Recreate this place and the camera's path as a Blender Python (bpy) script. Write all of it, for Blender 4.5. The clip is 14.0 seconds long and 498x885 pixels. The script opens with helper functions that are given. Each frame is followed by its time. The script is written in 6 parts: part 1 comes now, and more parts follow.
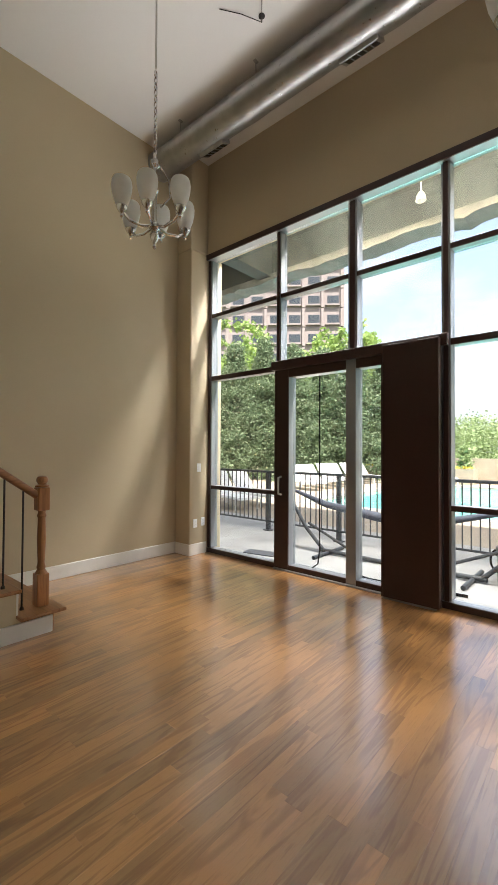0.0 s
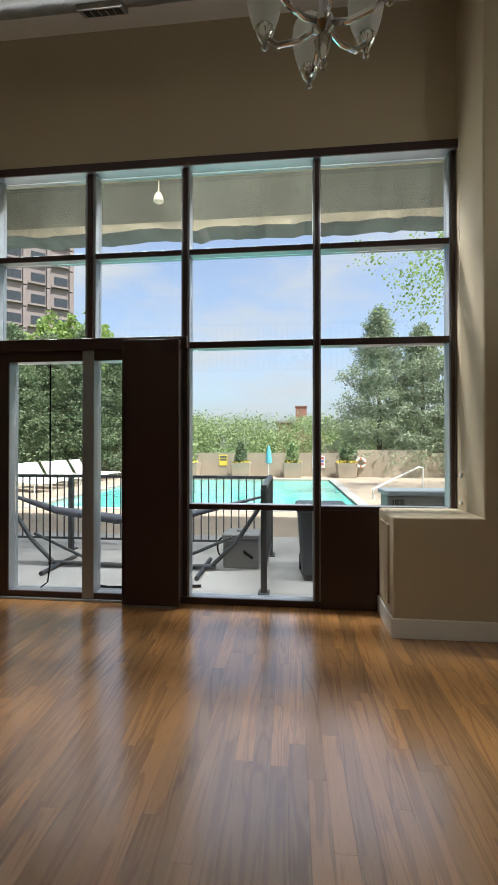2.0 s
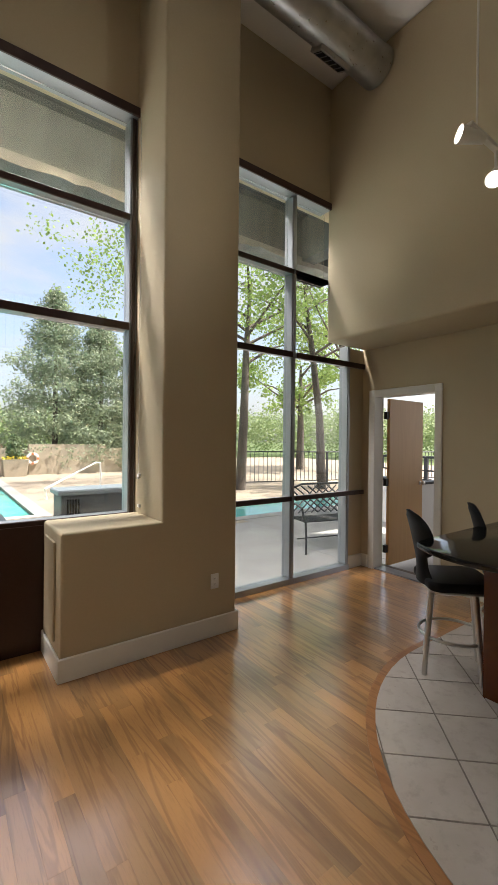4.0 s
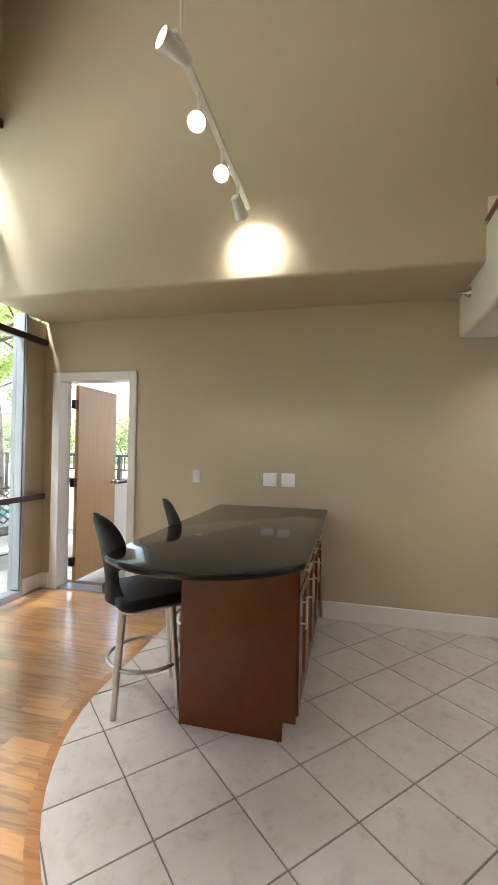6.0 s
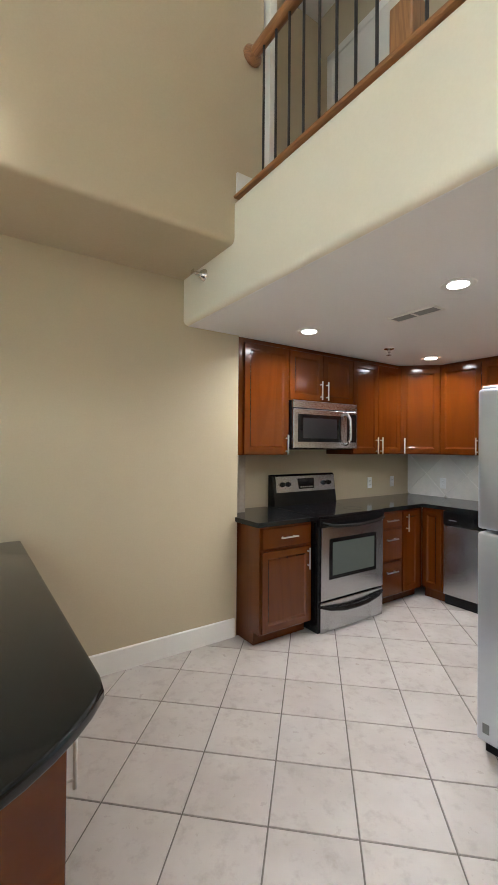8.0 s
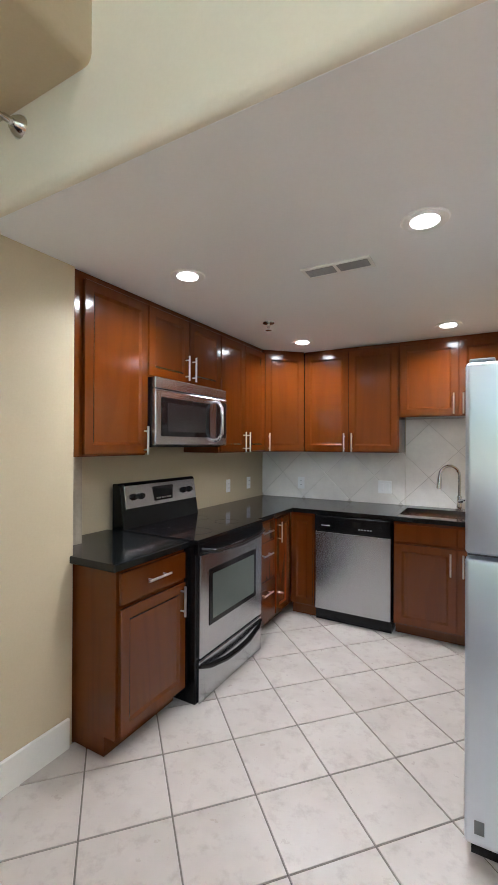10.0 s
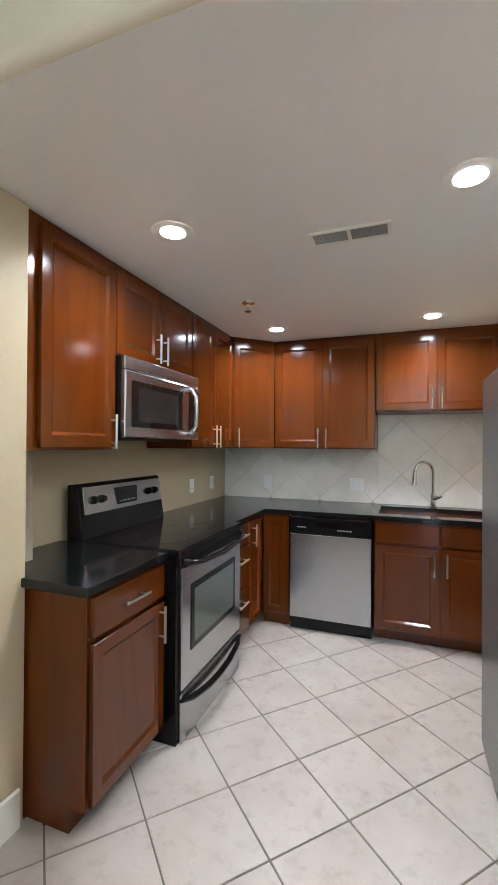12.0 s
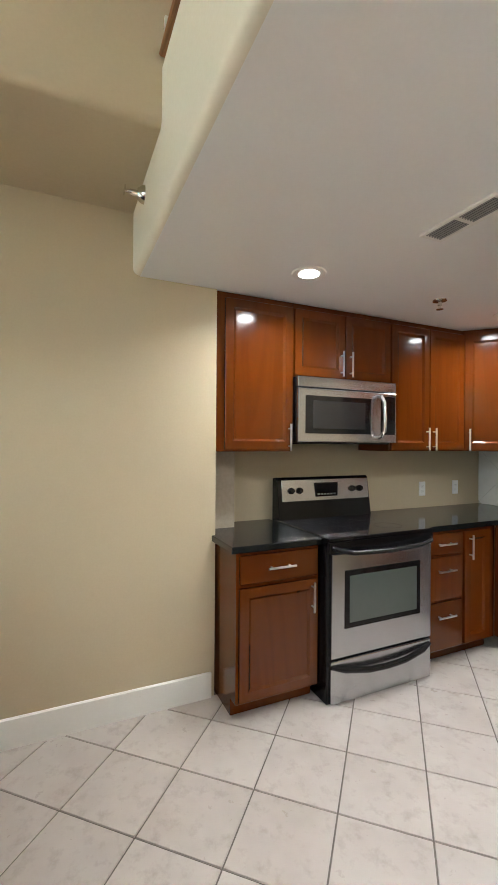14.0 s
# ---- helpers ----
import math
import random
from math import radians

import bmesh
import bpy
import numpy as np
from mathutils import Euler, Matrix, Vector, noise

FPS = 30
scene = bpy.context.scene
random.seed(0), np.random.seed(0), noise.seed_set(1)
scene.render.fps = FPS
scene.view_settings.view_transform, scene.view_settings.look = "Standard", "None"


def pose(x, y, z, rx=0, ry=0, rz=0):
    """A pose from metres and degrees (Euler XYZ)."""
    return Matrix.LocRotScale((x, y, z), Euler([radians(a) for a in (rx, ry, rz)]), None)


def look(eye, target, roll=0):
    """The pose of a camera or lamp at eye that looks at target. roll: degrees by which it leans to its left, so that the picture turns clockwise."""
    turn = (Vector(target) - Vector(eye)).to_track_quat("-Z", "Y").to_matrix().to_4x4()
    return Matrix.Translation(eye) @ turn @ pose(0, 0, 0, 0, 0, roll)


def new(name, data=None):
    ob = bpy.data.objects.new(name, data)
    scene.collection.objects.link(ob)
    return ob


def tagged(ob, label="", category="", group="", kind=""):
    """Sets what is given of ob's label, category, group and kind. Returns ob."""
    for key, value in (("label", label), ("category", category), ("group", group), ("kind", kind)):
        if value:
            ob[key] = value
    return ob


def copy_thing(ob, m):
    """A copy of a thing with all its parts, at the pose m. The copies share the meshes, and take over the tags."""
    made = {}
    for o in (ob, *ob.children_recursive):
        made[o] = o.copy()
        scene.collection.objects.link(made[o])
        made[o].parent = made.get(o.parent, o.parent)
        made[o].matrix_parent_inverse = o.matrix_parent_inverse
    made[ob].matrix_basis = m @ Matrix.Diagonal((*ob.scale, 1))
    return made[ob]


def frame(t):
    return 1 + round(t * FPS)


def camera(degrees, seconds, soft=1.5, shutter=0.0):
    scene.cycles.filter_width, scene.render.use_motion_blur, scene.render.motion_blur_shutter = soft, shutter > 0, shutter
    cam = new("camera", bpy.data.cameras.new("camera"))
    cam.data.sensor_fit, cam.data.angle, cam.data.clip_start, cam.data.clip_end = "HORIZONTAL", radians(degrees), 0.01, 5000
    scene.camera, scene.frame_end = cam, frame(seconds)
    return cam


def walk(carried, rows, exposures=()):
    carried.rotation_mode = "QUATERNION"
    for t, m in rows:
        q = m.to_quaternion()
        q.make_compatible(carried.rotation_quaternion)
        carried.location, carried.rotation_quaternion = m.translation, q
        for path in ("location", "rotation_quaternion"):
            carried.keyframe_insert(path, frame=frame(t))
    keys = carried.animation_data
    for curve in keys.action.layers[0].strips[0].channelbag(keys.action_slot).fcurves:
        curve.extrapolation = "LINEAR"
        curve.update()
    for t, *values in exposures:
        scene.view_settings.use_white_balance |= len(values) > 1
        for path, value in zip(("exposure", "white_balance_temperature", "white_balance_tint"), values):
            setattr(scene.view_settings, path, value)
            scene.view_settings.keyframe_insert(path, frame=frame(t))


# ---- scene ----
cam = camera(61.4, 14.0)
PATH = [
    (0, (-4.144, -3.442, 1.411), (-5.46, -1.937, 1.448), 0.3),
    (0.5, (-4.244, -3.378, 1.429), (-5.341, -1.707, 1.46), 0.2),
    (1, (-4.327, -3.345, 1.448), (-5.152, -1.523, 1.47), 0.1),
    (1.5, (-4.337, -3.299, 1.44), (-4.862, -1.369, 1.465), 0.1),
    (2, (-4.323, -3.247, 1.465), (-4.518, -1.257, 1.48), 0.0),
    (2.5, (-4.308, -3.152, 1.506), (-4.135, -1.16, 1.498), -0.0),
    (3, (-4.235, -3.011, 1.517), (-3.709, -1.082, 1.5), 0.1),
    (3.5, (-4.167, -2.84, 1.493), (-3.299, -1.038, 1.484), 0.3),
    (4, (-4.135, -2.684, 1.496), (-2.95, -1.073, 1.489), 0.6),
    (4.2, (-4.103, -2.639, 1.495), (-2.809, -1.115, 1.489), 0.6),
    (6.3, (-3.482, -2.258, 1.397), (-1.496, -2.027, 1.425), 0.9),
    (6.5, (-3.44, -2.182, 1.415), (-1.441, -2.128, 1.441), 0.8),
    (7, (-3.259, -2.055, 1.418), (-1.301, -2.463, 1.442), 0.7),
    (7.5, (-2.983, -1.975, 1.449), (-1.157, -2.791, 1.462), 0.6),
    (8, (-2.682, -1.891, 1.451), (-1.031, -3.019, 1.465), 0.5),
    (8.5, (-2.358, -1.845, 1.471), (-0.886, -3.199, 1.485), 0.4),
    (9, (-2.046, -1.951, 1.467), (-0.758, -3.482, 1.477), 0.3),
    (9.2, (-1.995, -2.045, 1.469), (-0.781, -3.634, 1.472), 0.2),
    (9.7, (-1.85, -2.215, 1.455), (-0.78, -3.905, 1.46), 0.25),
    (10.3, (-1.56, -2.33, 1.43), (-0.68, -4.125, 1.438), 0.3),
    (11.3, (-1.249, -2.388, 1.394), (-0.604, -4.281, 1.404), 0.4),
    (11.5, (-1.244, -2.404, 1.383), (-0.602, -4.298, 1.397), 0.4),
    (12, (-1.317, -2.447, 1.401), (-0.622, -4.322, 1.413), 0.4),
    (12.5, (-1.553, -2.517, 1.433), (-0.614, -4.283, 1.438), 0.4),
    (13, (-1.83, -2.619, 1.44), (-0.588, -4.186, 1.442), 0.4),
    (13.5, (-2.052, -2.726, 1.433), (-0.475, -3.956, 1.432), 0.4),
    (14, (-2.221, -2.821, 1.425), (-0.398, -3.644, 1.427), 0.4),
]
EXPOSURES = [(0, 1.85, 6550, 13), (0.8, 1.52, 6550, 12), (1.5, 1.15, 6250, 10), (3.0, 1.04, 6250, 11), (4.2, 1.46, 6750, 14),
             (6.3, 2.85, 6150, 11), (7.5, 3.16, 6000, 11), (9.2, 3.3, 5750, 11), (11.3, 3.32, 5700, 10), (14.0, 3.38, 6000, 9)]
walk(cam, [(t, look(eye, target, roll)) for t, eye, target, roll in PATH], EXPOSURES)

# ---- light ----
WINDOW_W = 300.0
BOUNCE_W = 6.0
world = bpy.data.worlds.new("sky")
scene.world = world
world.use_nodes = True
wn = world.node_tree
sky = wn.nodes.new("ShaderNodeTexSky")
sky.sky_type = "NISHITA"
sky.sun_disc = False
sky.sun_elevation = radians(62)
sky.sun_rotation = radians(123.7)
sky.air_density = 1.0
sky.dust_density = 3.5
# thin white summer clouds over the whole sky
wtc = wn.nodes.new("ShaderNodeTexCoord")
wmp = wn.nodes.new("ShaderNodeMapping")
wmp.inputs[3].default_value = (2.2, 2.2, 6.5)
wnz = wn.nodes.new("ShaderNodeTexNoise")
wnz.inputs["Scale"].default_value = 1.6
wnz.inputs["Detail"].default_value = 7.0
wnz.inputs["Roughness"].default_value = 0.58
wrm = wn.nodes.new("ShaderNodeMapRange")
for i, v in enumerate((0.44, 0.68, 0.22, 0.95)):
    wrm.inputs[i + 1].default_value = v
wmx = wn.nodes.new("ShaderNodeMix")
wmx.data_type = "RGBA"
wmx.inputs[7].default_value = (2.7, 2.75, 2.85, 1)
wn.links.new(wtc.outputs["Generated"], wmp.inputs[0])
wn.links.new(wmp.outputs[0], wnz.inputs["Vector"])
wn.links.new(wnz.outputs["Fac"], wrm.inputs[0])
wn.links.new(wrm.outputs[0], wmx.inputs[0])
wn.links.new(sky.outputs[0], wmx.inputs[6])
wn.links.new(wmx.outputs[2], wn.nodes["Background"].inputs[0])
wn.nodes["Background"].inputs[1].default_value = 0.15

sun = new("sun", bpy.data.lights.new("sun", "SUN"))
sun.data.energy = 5.0
sun.data.angle = radians(0.6)
sun.data.color = (1.0, 0.95, 0.87)
sun.matrix_world = look((0, 0, 30), (0 - 12.0, 0 + 8.0, 30 - 27.3))

# the sky's light at the window heads, tucked above the glass
for x0, x1, watts in ((-8.3, -2.95, WINDOW_W), (-2.2, -0.7, WINDOW_W * 0.28)):
    wl_ = new("window_light", bpy.data.lights.new("window_light", "AREA"))
    wl_.data.shape = "RECTANGLE"
    wl_.data.size = x1 - x0
    wl_.data.size_y = 0.55
    wl_.data.energy = watts
    wl_.data.color = (0.98, 0.98, 0.97)
    wl_.matrix_world = look(((x0 + x1) / 2, 1.2, 5.15), ((x0 + x1) / 2, -2.4, 1.2))

# daylight thrown up from the sunlit deck, let in at the tall panes
for x0, x1, watts in ((-8.3, -2.95, BOUNCE_W), (-2.1, -0.7, BOUNCE_W * 0.26)):
    up_ = new("window_bounce", bpy.data.lights.new("window_bounce", "AREA"))
    up_.data.shape = "RECTANGLE"
    up_.data.size = x1 - x0
    up_.data.size_y = 1.2
    up_.data.energy = watts
    up_.data.spread = radians(96)
    up_.data.color = (1.0, 0.98, 0.96)
    up_.matrix_world = look(((x0 + x1) / 2, 0.50, 3.3), ((x0 + x1) / 2, -2.0, 5.6))

LAMP_W = 1.25
TRACK_W = 11.0


# ---- builders ----
def part(name, bm, material, parent=None, label="", bevel=0.0, smooth=False, seg=1):
    bmesh.ops.recalc_face_normals(bm, faces=bm.faces)
    bm.normal_update()
    if bevel > 0:
        sharp = [e for e in bm.edges if len(e.link_faces) == 2 and e.calc_face_angle(0) > 0.6]
        bmesh.ops.bevel(bm, geom=sharp, offset=bevel, segments=seg, affect="EDGES", profile=0.5, clamp_overlap=True)
    me = bpy.data.meshes.new(name)
    bm.to_mesh(me)
    bm.free()
    me.materials.append(material)
    if smooth:
        for p in me.polygons:
            vs = [me.vertices[i].co for i in p.vertices]
            longest = max((a - b).length for a, b in zip(vs, vs[1:] + vs[:1]))
            p.use_smooth = p.area < 0.02 or p.area / longest < 0.04
        me.set_sharp_from_angle(angle=radians(38))
    ob = new(name, me)
    if parent:
        ob.parent = parent
    if label:
        tagged(ob, label)
    return ob


def thing(name, label, category, at=(0, 0, 0), rz=0, group="", kind=""):
    ob = new(name)
    ob.empty_display_size = 0.1
    ob.matrix_basis = pose(at[0], at[1], at[2], 0, 0, rz)
    return tagged(ob, label, category, group, kind)


def box(x0, x1, y0, y1, z0, z1, bm=None):
    bm = bm or bmesh.new()
    v = [bm.verts.new((x, y, z)) for z in (z0, z1) for x, y in ((x0, y0), (x1, y0), (x1, y1), (x0, y1))]
    for f in ((3, 2, 1, 0), (4, 5, 6, 7), (0, 1, 5, 4), (1, 2, 6, 5), (2, 3, 7, 6), (3, 0, 4, 7)):
        bm.faces.new([v[i] for i in f])
    return bm


def prism(outline, z0, z1, bm=None):
    bm = bm or bmesh.new()
    lo = [bm.verts.new((x, y, z0)) for x, y in outline]
    hi = [bm.verts.new((x, y, z1)) for x, y in outline]
    n = len(lo)
    bm.faces.new(lo[::-1])
    bm.faces.new(hi)
    for i in range(n):
        bm.faces.new((lo[i], lo[(i + 1) % n], hi[(i + 1) % n], hi[i]))
    return bm


def sweep(points, r, n=10, bm=None, close=False, flat=1.0):
    """A tube along points; r is one radius or one for each point."""
    bm = bm or bmesh.new()
    pts = [Vector(p) for p in points]
    m = len(pts)
    rings = []
    up = None
    for i, p in enumerate(pts):
        a = pts[(i - 1) % m] if (close or i > 0) else p
        b = pts[(i + 1) % m] if (close or i < m - 1) else p
        d = (b - a).normalized()
        if up is None:
            up = Vector((0, 0, 1)) if abs(d.z) < 0.9 else Vector((1, 0, 0))
        side = d.cross(up).normalized()
        up = side.cross(d).normalized()
        rr = r[i] if isinstance(r, (list, tuple)) else r
        rings.append([bm.verts.new(p + side * rr * math.cos(2 * math.pi * k / n) + up * rr * flat * math.sin(2 * math.pi * k / n)) for k in range(n)])
    for i in range(m if close else m - 1):
        q, w = rings[i], rings[(i + 1) % m]
        for k in range(n):
            bm.faces.new((q[k], q[(k + 1) % n], w[(k + 1) % n], w[k]))
    if not close:
        bm.faces.new(rings[0][::-1])
        bm.faces.new(rings[-1])
    return bm


def lathe(profile, n=20, at=(0, 0, 0), bm=None, m=None):
    """A solid of revolution about z from (radius, height) pairs."""
    bm = bm or bmesh.new()
    rings = []
    for r, z in profile:
        ring = []
        for k in range(n):
            p = Vector((r * math.cos(2 * math.pi * k / n), r * math.sin(2 * math.pi * k / n), z))
            p = (m @ p) if m else p
            ring.append(bm.verts.new(p + Vector(at)))
        rings.append(ring)
    for q, w in zip(rings, rings[1:]):
        for k in range(n):
            bm.faces.new((q[k], q[(k + 1) % n], w[(k + 1) % n], w[k]))
    bm.faces.new(rings[0][::-1])
    bm.faces.new(rings[-1])
    return bm


def rounded(x0, x1, y0, y1, r, n=6):
    """A rectangle with round corners; r is one radius or four, from the corner x0 y0 on, anticlockwise."""
    rr = r if isinstance(r, (list, tuple)) else (r, r, r, r)
    out = []
    for (cx, cy, sx, sy, a0), q in zip(((x0, y0, 1, 1, 180), (x1, y0, -1, 1, 270), (x1, y1, -1, -1, 0), (x0, y1, 1, -1, 90)), rr):
        if q <= 0:
            out.append((cx, cy))
            continue
        for k in range(n + 1):
            a = radians(a0 + 90 * k / n)
            out.append((cx + sx * q + q * math.cos(a), cy + sy * q + q * math.sin(a)))
    return out


# ---- materials ----
def stuff_mat(name):
    m = bpy.data.materials.new(name)
    m.use_nodes = True
    nt = m.node_tree
    return m, nt, nt.nodes["Principled BSDF"]


def node(nt, kind, **values):
    nd = nt.nodes.new(kind)
    for k, v in values.items():
        nd.inputs[k].default_value = v
    return nd


def mixed(nt, fac, a, b, blend="MIX"):
    mx = nt.nodes.new("ShaderNodeMix")
    mx.data_type = "RGBA"
    mx.blend_type = blend
    if isinstance(fac, (int, float)):
        mx.inputs[0].default_value = fac
    else:
        nt.links.new(fac, mx.inputs[0])
    for sock, v in ((mx.inputs[6], a), (mx.inputs[7], b)):
        if isinstance(v, tuple):
            sock.default_value = (*v, 1)
        else:
            nt.links.new(v, sock)
    return mx.outputs[2]


def ramp(nt, fac, lo, hi, a=0.0, b=1.0):
    mr = nt.nodes.new("ShaderNodeMapRange")
    nt.links.new(fac, mr.inputs[0])
    for i, v in enumerate((lo, hi, a, b)):
        mr.inputs[i + 1].default_value = v
    return mr.outputs[0]


def coords(nt, scale=(1, 1, 1), shift=False):
    tc = nt.nodes.new("ShaderNodeTexCoord")
    mp = nt.nodes.new("ShaderNodeMapping")
    nt.links.new(tc.outputs["Object"], mp.inputs[0])
    mp.inputs[3].default_value = scale
    if shift:
        oi = nt.nodes.new("ShaderNodeObjectInfo")
        mul = nt.nodes.new("ShaderNodeMath")
        mul.operation = "MULTIPLY"
        mul.inputs[1].default_value = 91.0
        nt.links.new(oi.outputs["Random"], mul.inputs[0])
        cb = nt.nodes.new("ShaderNodeCombineXYZ")
        for i in range(3):
            nt.links.new(mul.outputs[0], cb.inputs[i])
        nt.links.new(cb.outputs[0], mp.inputs[1])
    return mp.outputs[0]


def noise_at(nt, vec, scale, detail=4.0, rough=0.55, distort=0.0):
    nz = node(nt, "ShaderNodeTexNoise", Scale=scale, Detail=detail, Roughness=rough, Distortion=distort)
    nt.links.new(vec, nz.inputs["Vector"])
    return nz.outputs["Fac"]


def bumped(nt, bs, height, strength, distance=0.01):
    bp = node(nt, "ShaderNodeBump", Strength=strength, Distance=distance)
    nt.links.new(height, bp.inputs["Height"])
    nt.links.new(bp.outputs[0], bs.inputs["Normal"])


def surface(name, c, rough=0.5, metal=0.0, var=0.12, big=0.8, fine=40.0, bump=0.1, dist=0.003, stretch=(1, 1, 1), spec=0.5, coat=0.0, shift=False, rvar=0.08):
    """A plain surface with broad stains, fine grain, uneven gloss and slight relief."""
    m, nt, bs = stuff_mat(name)
    v = coords(nt, stretch, shift)
    broad = noise_at(nt, v, big, 3)
    grain = noise_at(nt, v, fine, 5)
    dark = tuple(x * (1 - var) for x in c)
    lite = tuple(min(1, x * (1 + var * 0.7)) for x in c)
    col = mixed(nt, ramp(nt, broad, 0.3, 0.7), dark, lite)
    col = mixed(nt, ramp(nt, grain, 0.35, 0.65, 0, var), col, tuple(x * 0.55 for x in c))
    nt.links.new(col, bs.inputs["Base Color"])
    nt.links.new(ramp(nt, grain, 0.3, 0.7, max(0.02, rough - rvar), min(1, rough + rvar)), bs.inputs["Roughness"])
    bs.inputs["Metallic"].default_value = metal
    bs.inputs["Specular IOR Level"].default_value = spec
    bs.inputs["Coat Weight"].default_value = coat
    bs.inputs["Coat Roughness"].default_value = 0.12
    if bump:
        bumped(nt, bs, grain, bump, dist)
    return m


def timber(name, light, dark, rough=0.3, along="Y", scale=1.0, coat=0.3, island=False, tone=0.35, shift=True, figured=0.5, pore=None, gloss=0.16, ior=1.5, ring=26.0, thin=0.0):
    """Stained, varnished wood: long grain, cathedral figure and a tone that differs from board to board."""
    m, nt, bs = stuff_mat(name)
    s = {"X": (0.9, 11, 11), "Y": (11, 0.9, 11), "Z": (11, 11, 0.9)}[along]
    v = coords(nt, tuple(q * scale for q in s), shift)
    if island:
        gi = nt.nodes.new("ShaderNodeNewGeometry")
        rnd = gi.outputs["Random Per Island"]
        mul = nt.nodes.new("ShaderNodeVectorMath")
        mul.operation = "ADD"
        sc = nt.nodes.new("ShaderNodeMath")
        sc.operation = "MULTIPLY"
        sc.inputs[1].default_value = 77.0
        nt.links.new(rnd, sc.inputs[0])
        nt.links.new(v, mul.inputs[0])
        nt.links.new(sc.outputs[0], mul.inputs[1])
        v = mul.outputs[0]
    else:
        rnd = nt.nodes.new("ShaderNodeObjectInfo").outputs["Random"]
    figure = noise_at(nt, v, 1.0, 3, 0.5, 1.6)
    rings = nt.nodes.new("ShaderNodeMath")
    rings.operation = "SINE"
    mm = nt.nodes.new("ShaderNodeMath")
    mm.operation = "MULTIPLY"
    mm.inputs[1].default_value = ring
    nt.links.new(figure, mm.inputs[0])
    nt.links.new(mm.outputs[0], rings.inputs[0])
    pores = noise_at(nt, v, 20.0, 5, 0.7)
    col = mixed(nt, ramp(nt, rings.outputs[0], thin, 1.0, 0, figured), light, dark)
    col = mixed(nt, ramp(nt, pores, 0.5, 0.72, 0, figured * 0.9 if pore is None else pore), col, dark)
    tint = mixed(nt, ramp(nt, rnd, 0, 1, 0, 1), (1 - tone, 1 - tone, 1 - tone), (1.12, 1.08, 1.0))
    col = mixed(nt, 1.0, col, tint, "MULTIPLY")
    nt.links.new(col, bs.inputs["Base Color"])
    nt.links.new(ramp(nt, pores, 0.3, 0.75, rough - 0.02, rough + 0.04), bs.inputs["Roughness"])
    bs.inputs["Coat Weight"].default_value = coat
    bs.inputs["Coat Roughness"].default_value = gloss
    bs.inputs["Coat IOR"].default_value = ior
    if pore is None or pore > 0.1:
        bumped(nt, bs, pores, 0.05, 0.001)
    return m


def glow(name, color, strength):
    m, nt, bs = stuff_mat(name)
    bs.inputs["Base Color"].default_value = (*color, 1)
    bs.inputs["Emission Color"].default_value = (*color, 1)
    bs.inputs["Emission Strength"].default_value = strength
    return m


def clear_glass(name, tint=(0.95, 0.98, 0.97), rough=0.0):
    m, nt, bs = stuff_mat(name)
    bs.inputs["Base Color"].default_value = (*tint, 1)
    bs.inputs["Transmission Weight"].default_value = 1.0
    bs.inputs["Roughness"].default_value = rough
    bs.inputs["IOR"].default_value = 1.45
    return m


WALL = surface("tan_wall_paint", (0.53, 0.442, 0.292), 0.6, var=0.05, big=0.5, fine=90, bump=0.12, dist=0.002, rvar=0.05)
CEIL = surface("white_ceiling_paint", (0.83, 0.825, 0.80), 0.75, var=0.03, big=0.4, fine=70, bump=0.1, dist=0.002)
LOFTW = surface("cream_wall_paint", (0.75, 0.68, 0.54), 0.6, var=0.04, big=0.5, fine=90, bump=0.1, dist=0.002)
TRIM = surface("white_trim_paint", (0.78, 0.76, 0.70), 0.35, var=0.04, fine=60, bump=0.05)
BROWN = surface("dark_brown_paint", (0.040, 0.015, 0.010), 0.38, var=0.2, fine=50, bump=0.08)
ALU = surface("grey_aluminium", (0.34, 0.36, 0.38), 0.38, metal=0.7, var=0.08, fine=120, bump=0.03)
GLASS = clear_glass("window_glass", (0.87, 0.905, 0.90))
PLANK = timber("oak_floor", (0.56, 0.285, 0.098), (0.25, 0.100, 0.030), 0.30, "Y", 0.62, 1.0, False, 0.32, figured=0.52, pore=0.36, gloss=0.20, ior=2.55, ring=30.0, thin=0.15)
PLANKJ = timber("oak_floor_rest", (0.56, 0.285, 0.098), (0.25, 0.100, 0.030), 0.30, "Y", 0.62, 1.0, True, 0.32, False, figured=0.52, pore=0.36, gloss=0.20, ior=2.55, ring=30.0, thin=0.15)
OAK = timber("golden_oak", (0.36, 0.16, 0.055), (0.17, 0.065, 0.02), 0.32, "Z", 1.0, 0.3, tone=0.1)
OAKX = timber("golden_oak_rail", (0.36, 0.16, 0.055), (0.17, 0.065, 0.02), 0.32, "X", 1.0, 0.3, tone=0.1)
OAKY = timber("golden_oak_tread", (0.36, 0.16, 0.055), (0.17, 0.065, 0.02), 0.32, "Y", 1.0, 0.3, tone=0.1)
CHERRY = timber("cherry_cabinet", (0.108, 0.0245, 0.0022), (0.068, 0.0135, 0.0013), 0.42, "Z", 0.3, 1.0, tone=0.12, figured=0.25, pore=0.04, gloss=0.14, ior=1.48)
CHERRY.node_tree.nodes["Principled BSDF"].inputs["Specular IOR Level"].default_value = 0.0
GRANITE = surface("black_granite", (0.010, 0.011, 0.011), 0.10, var=0.4, big=3, fine=160, bump=0.0, spec=0.42, rvar=0.03)
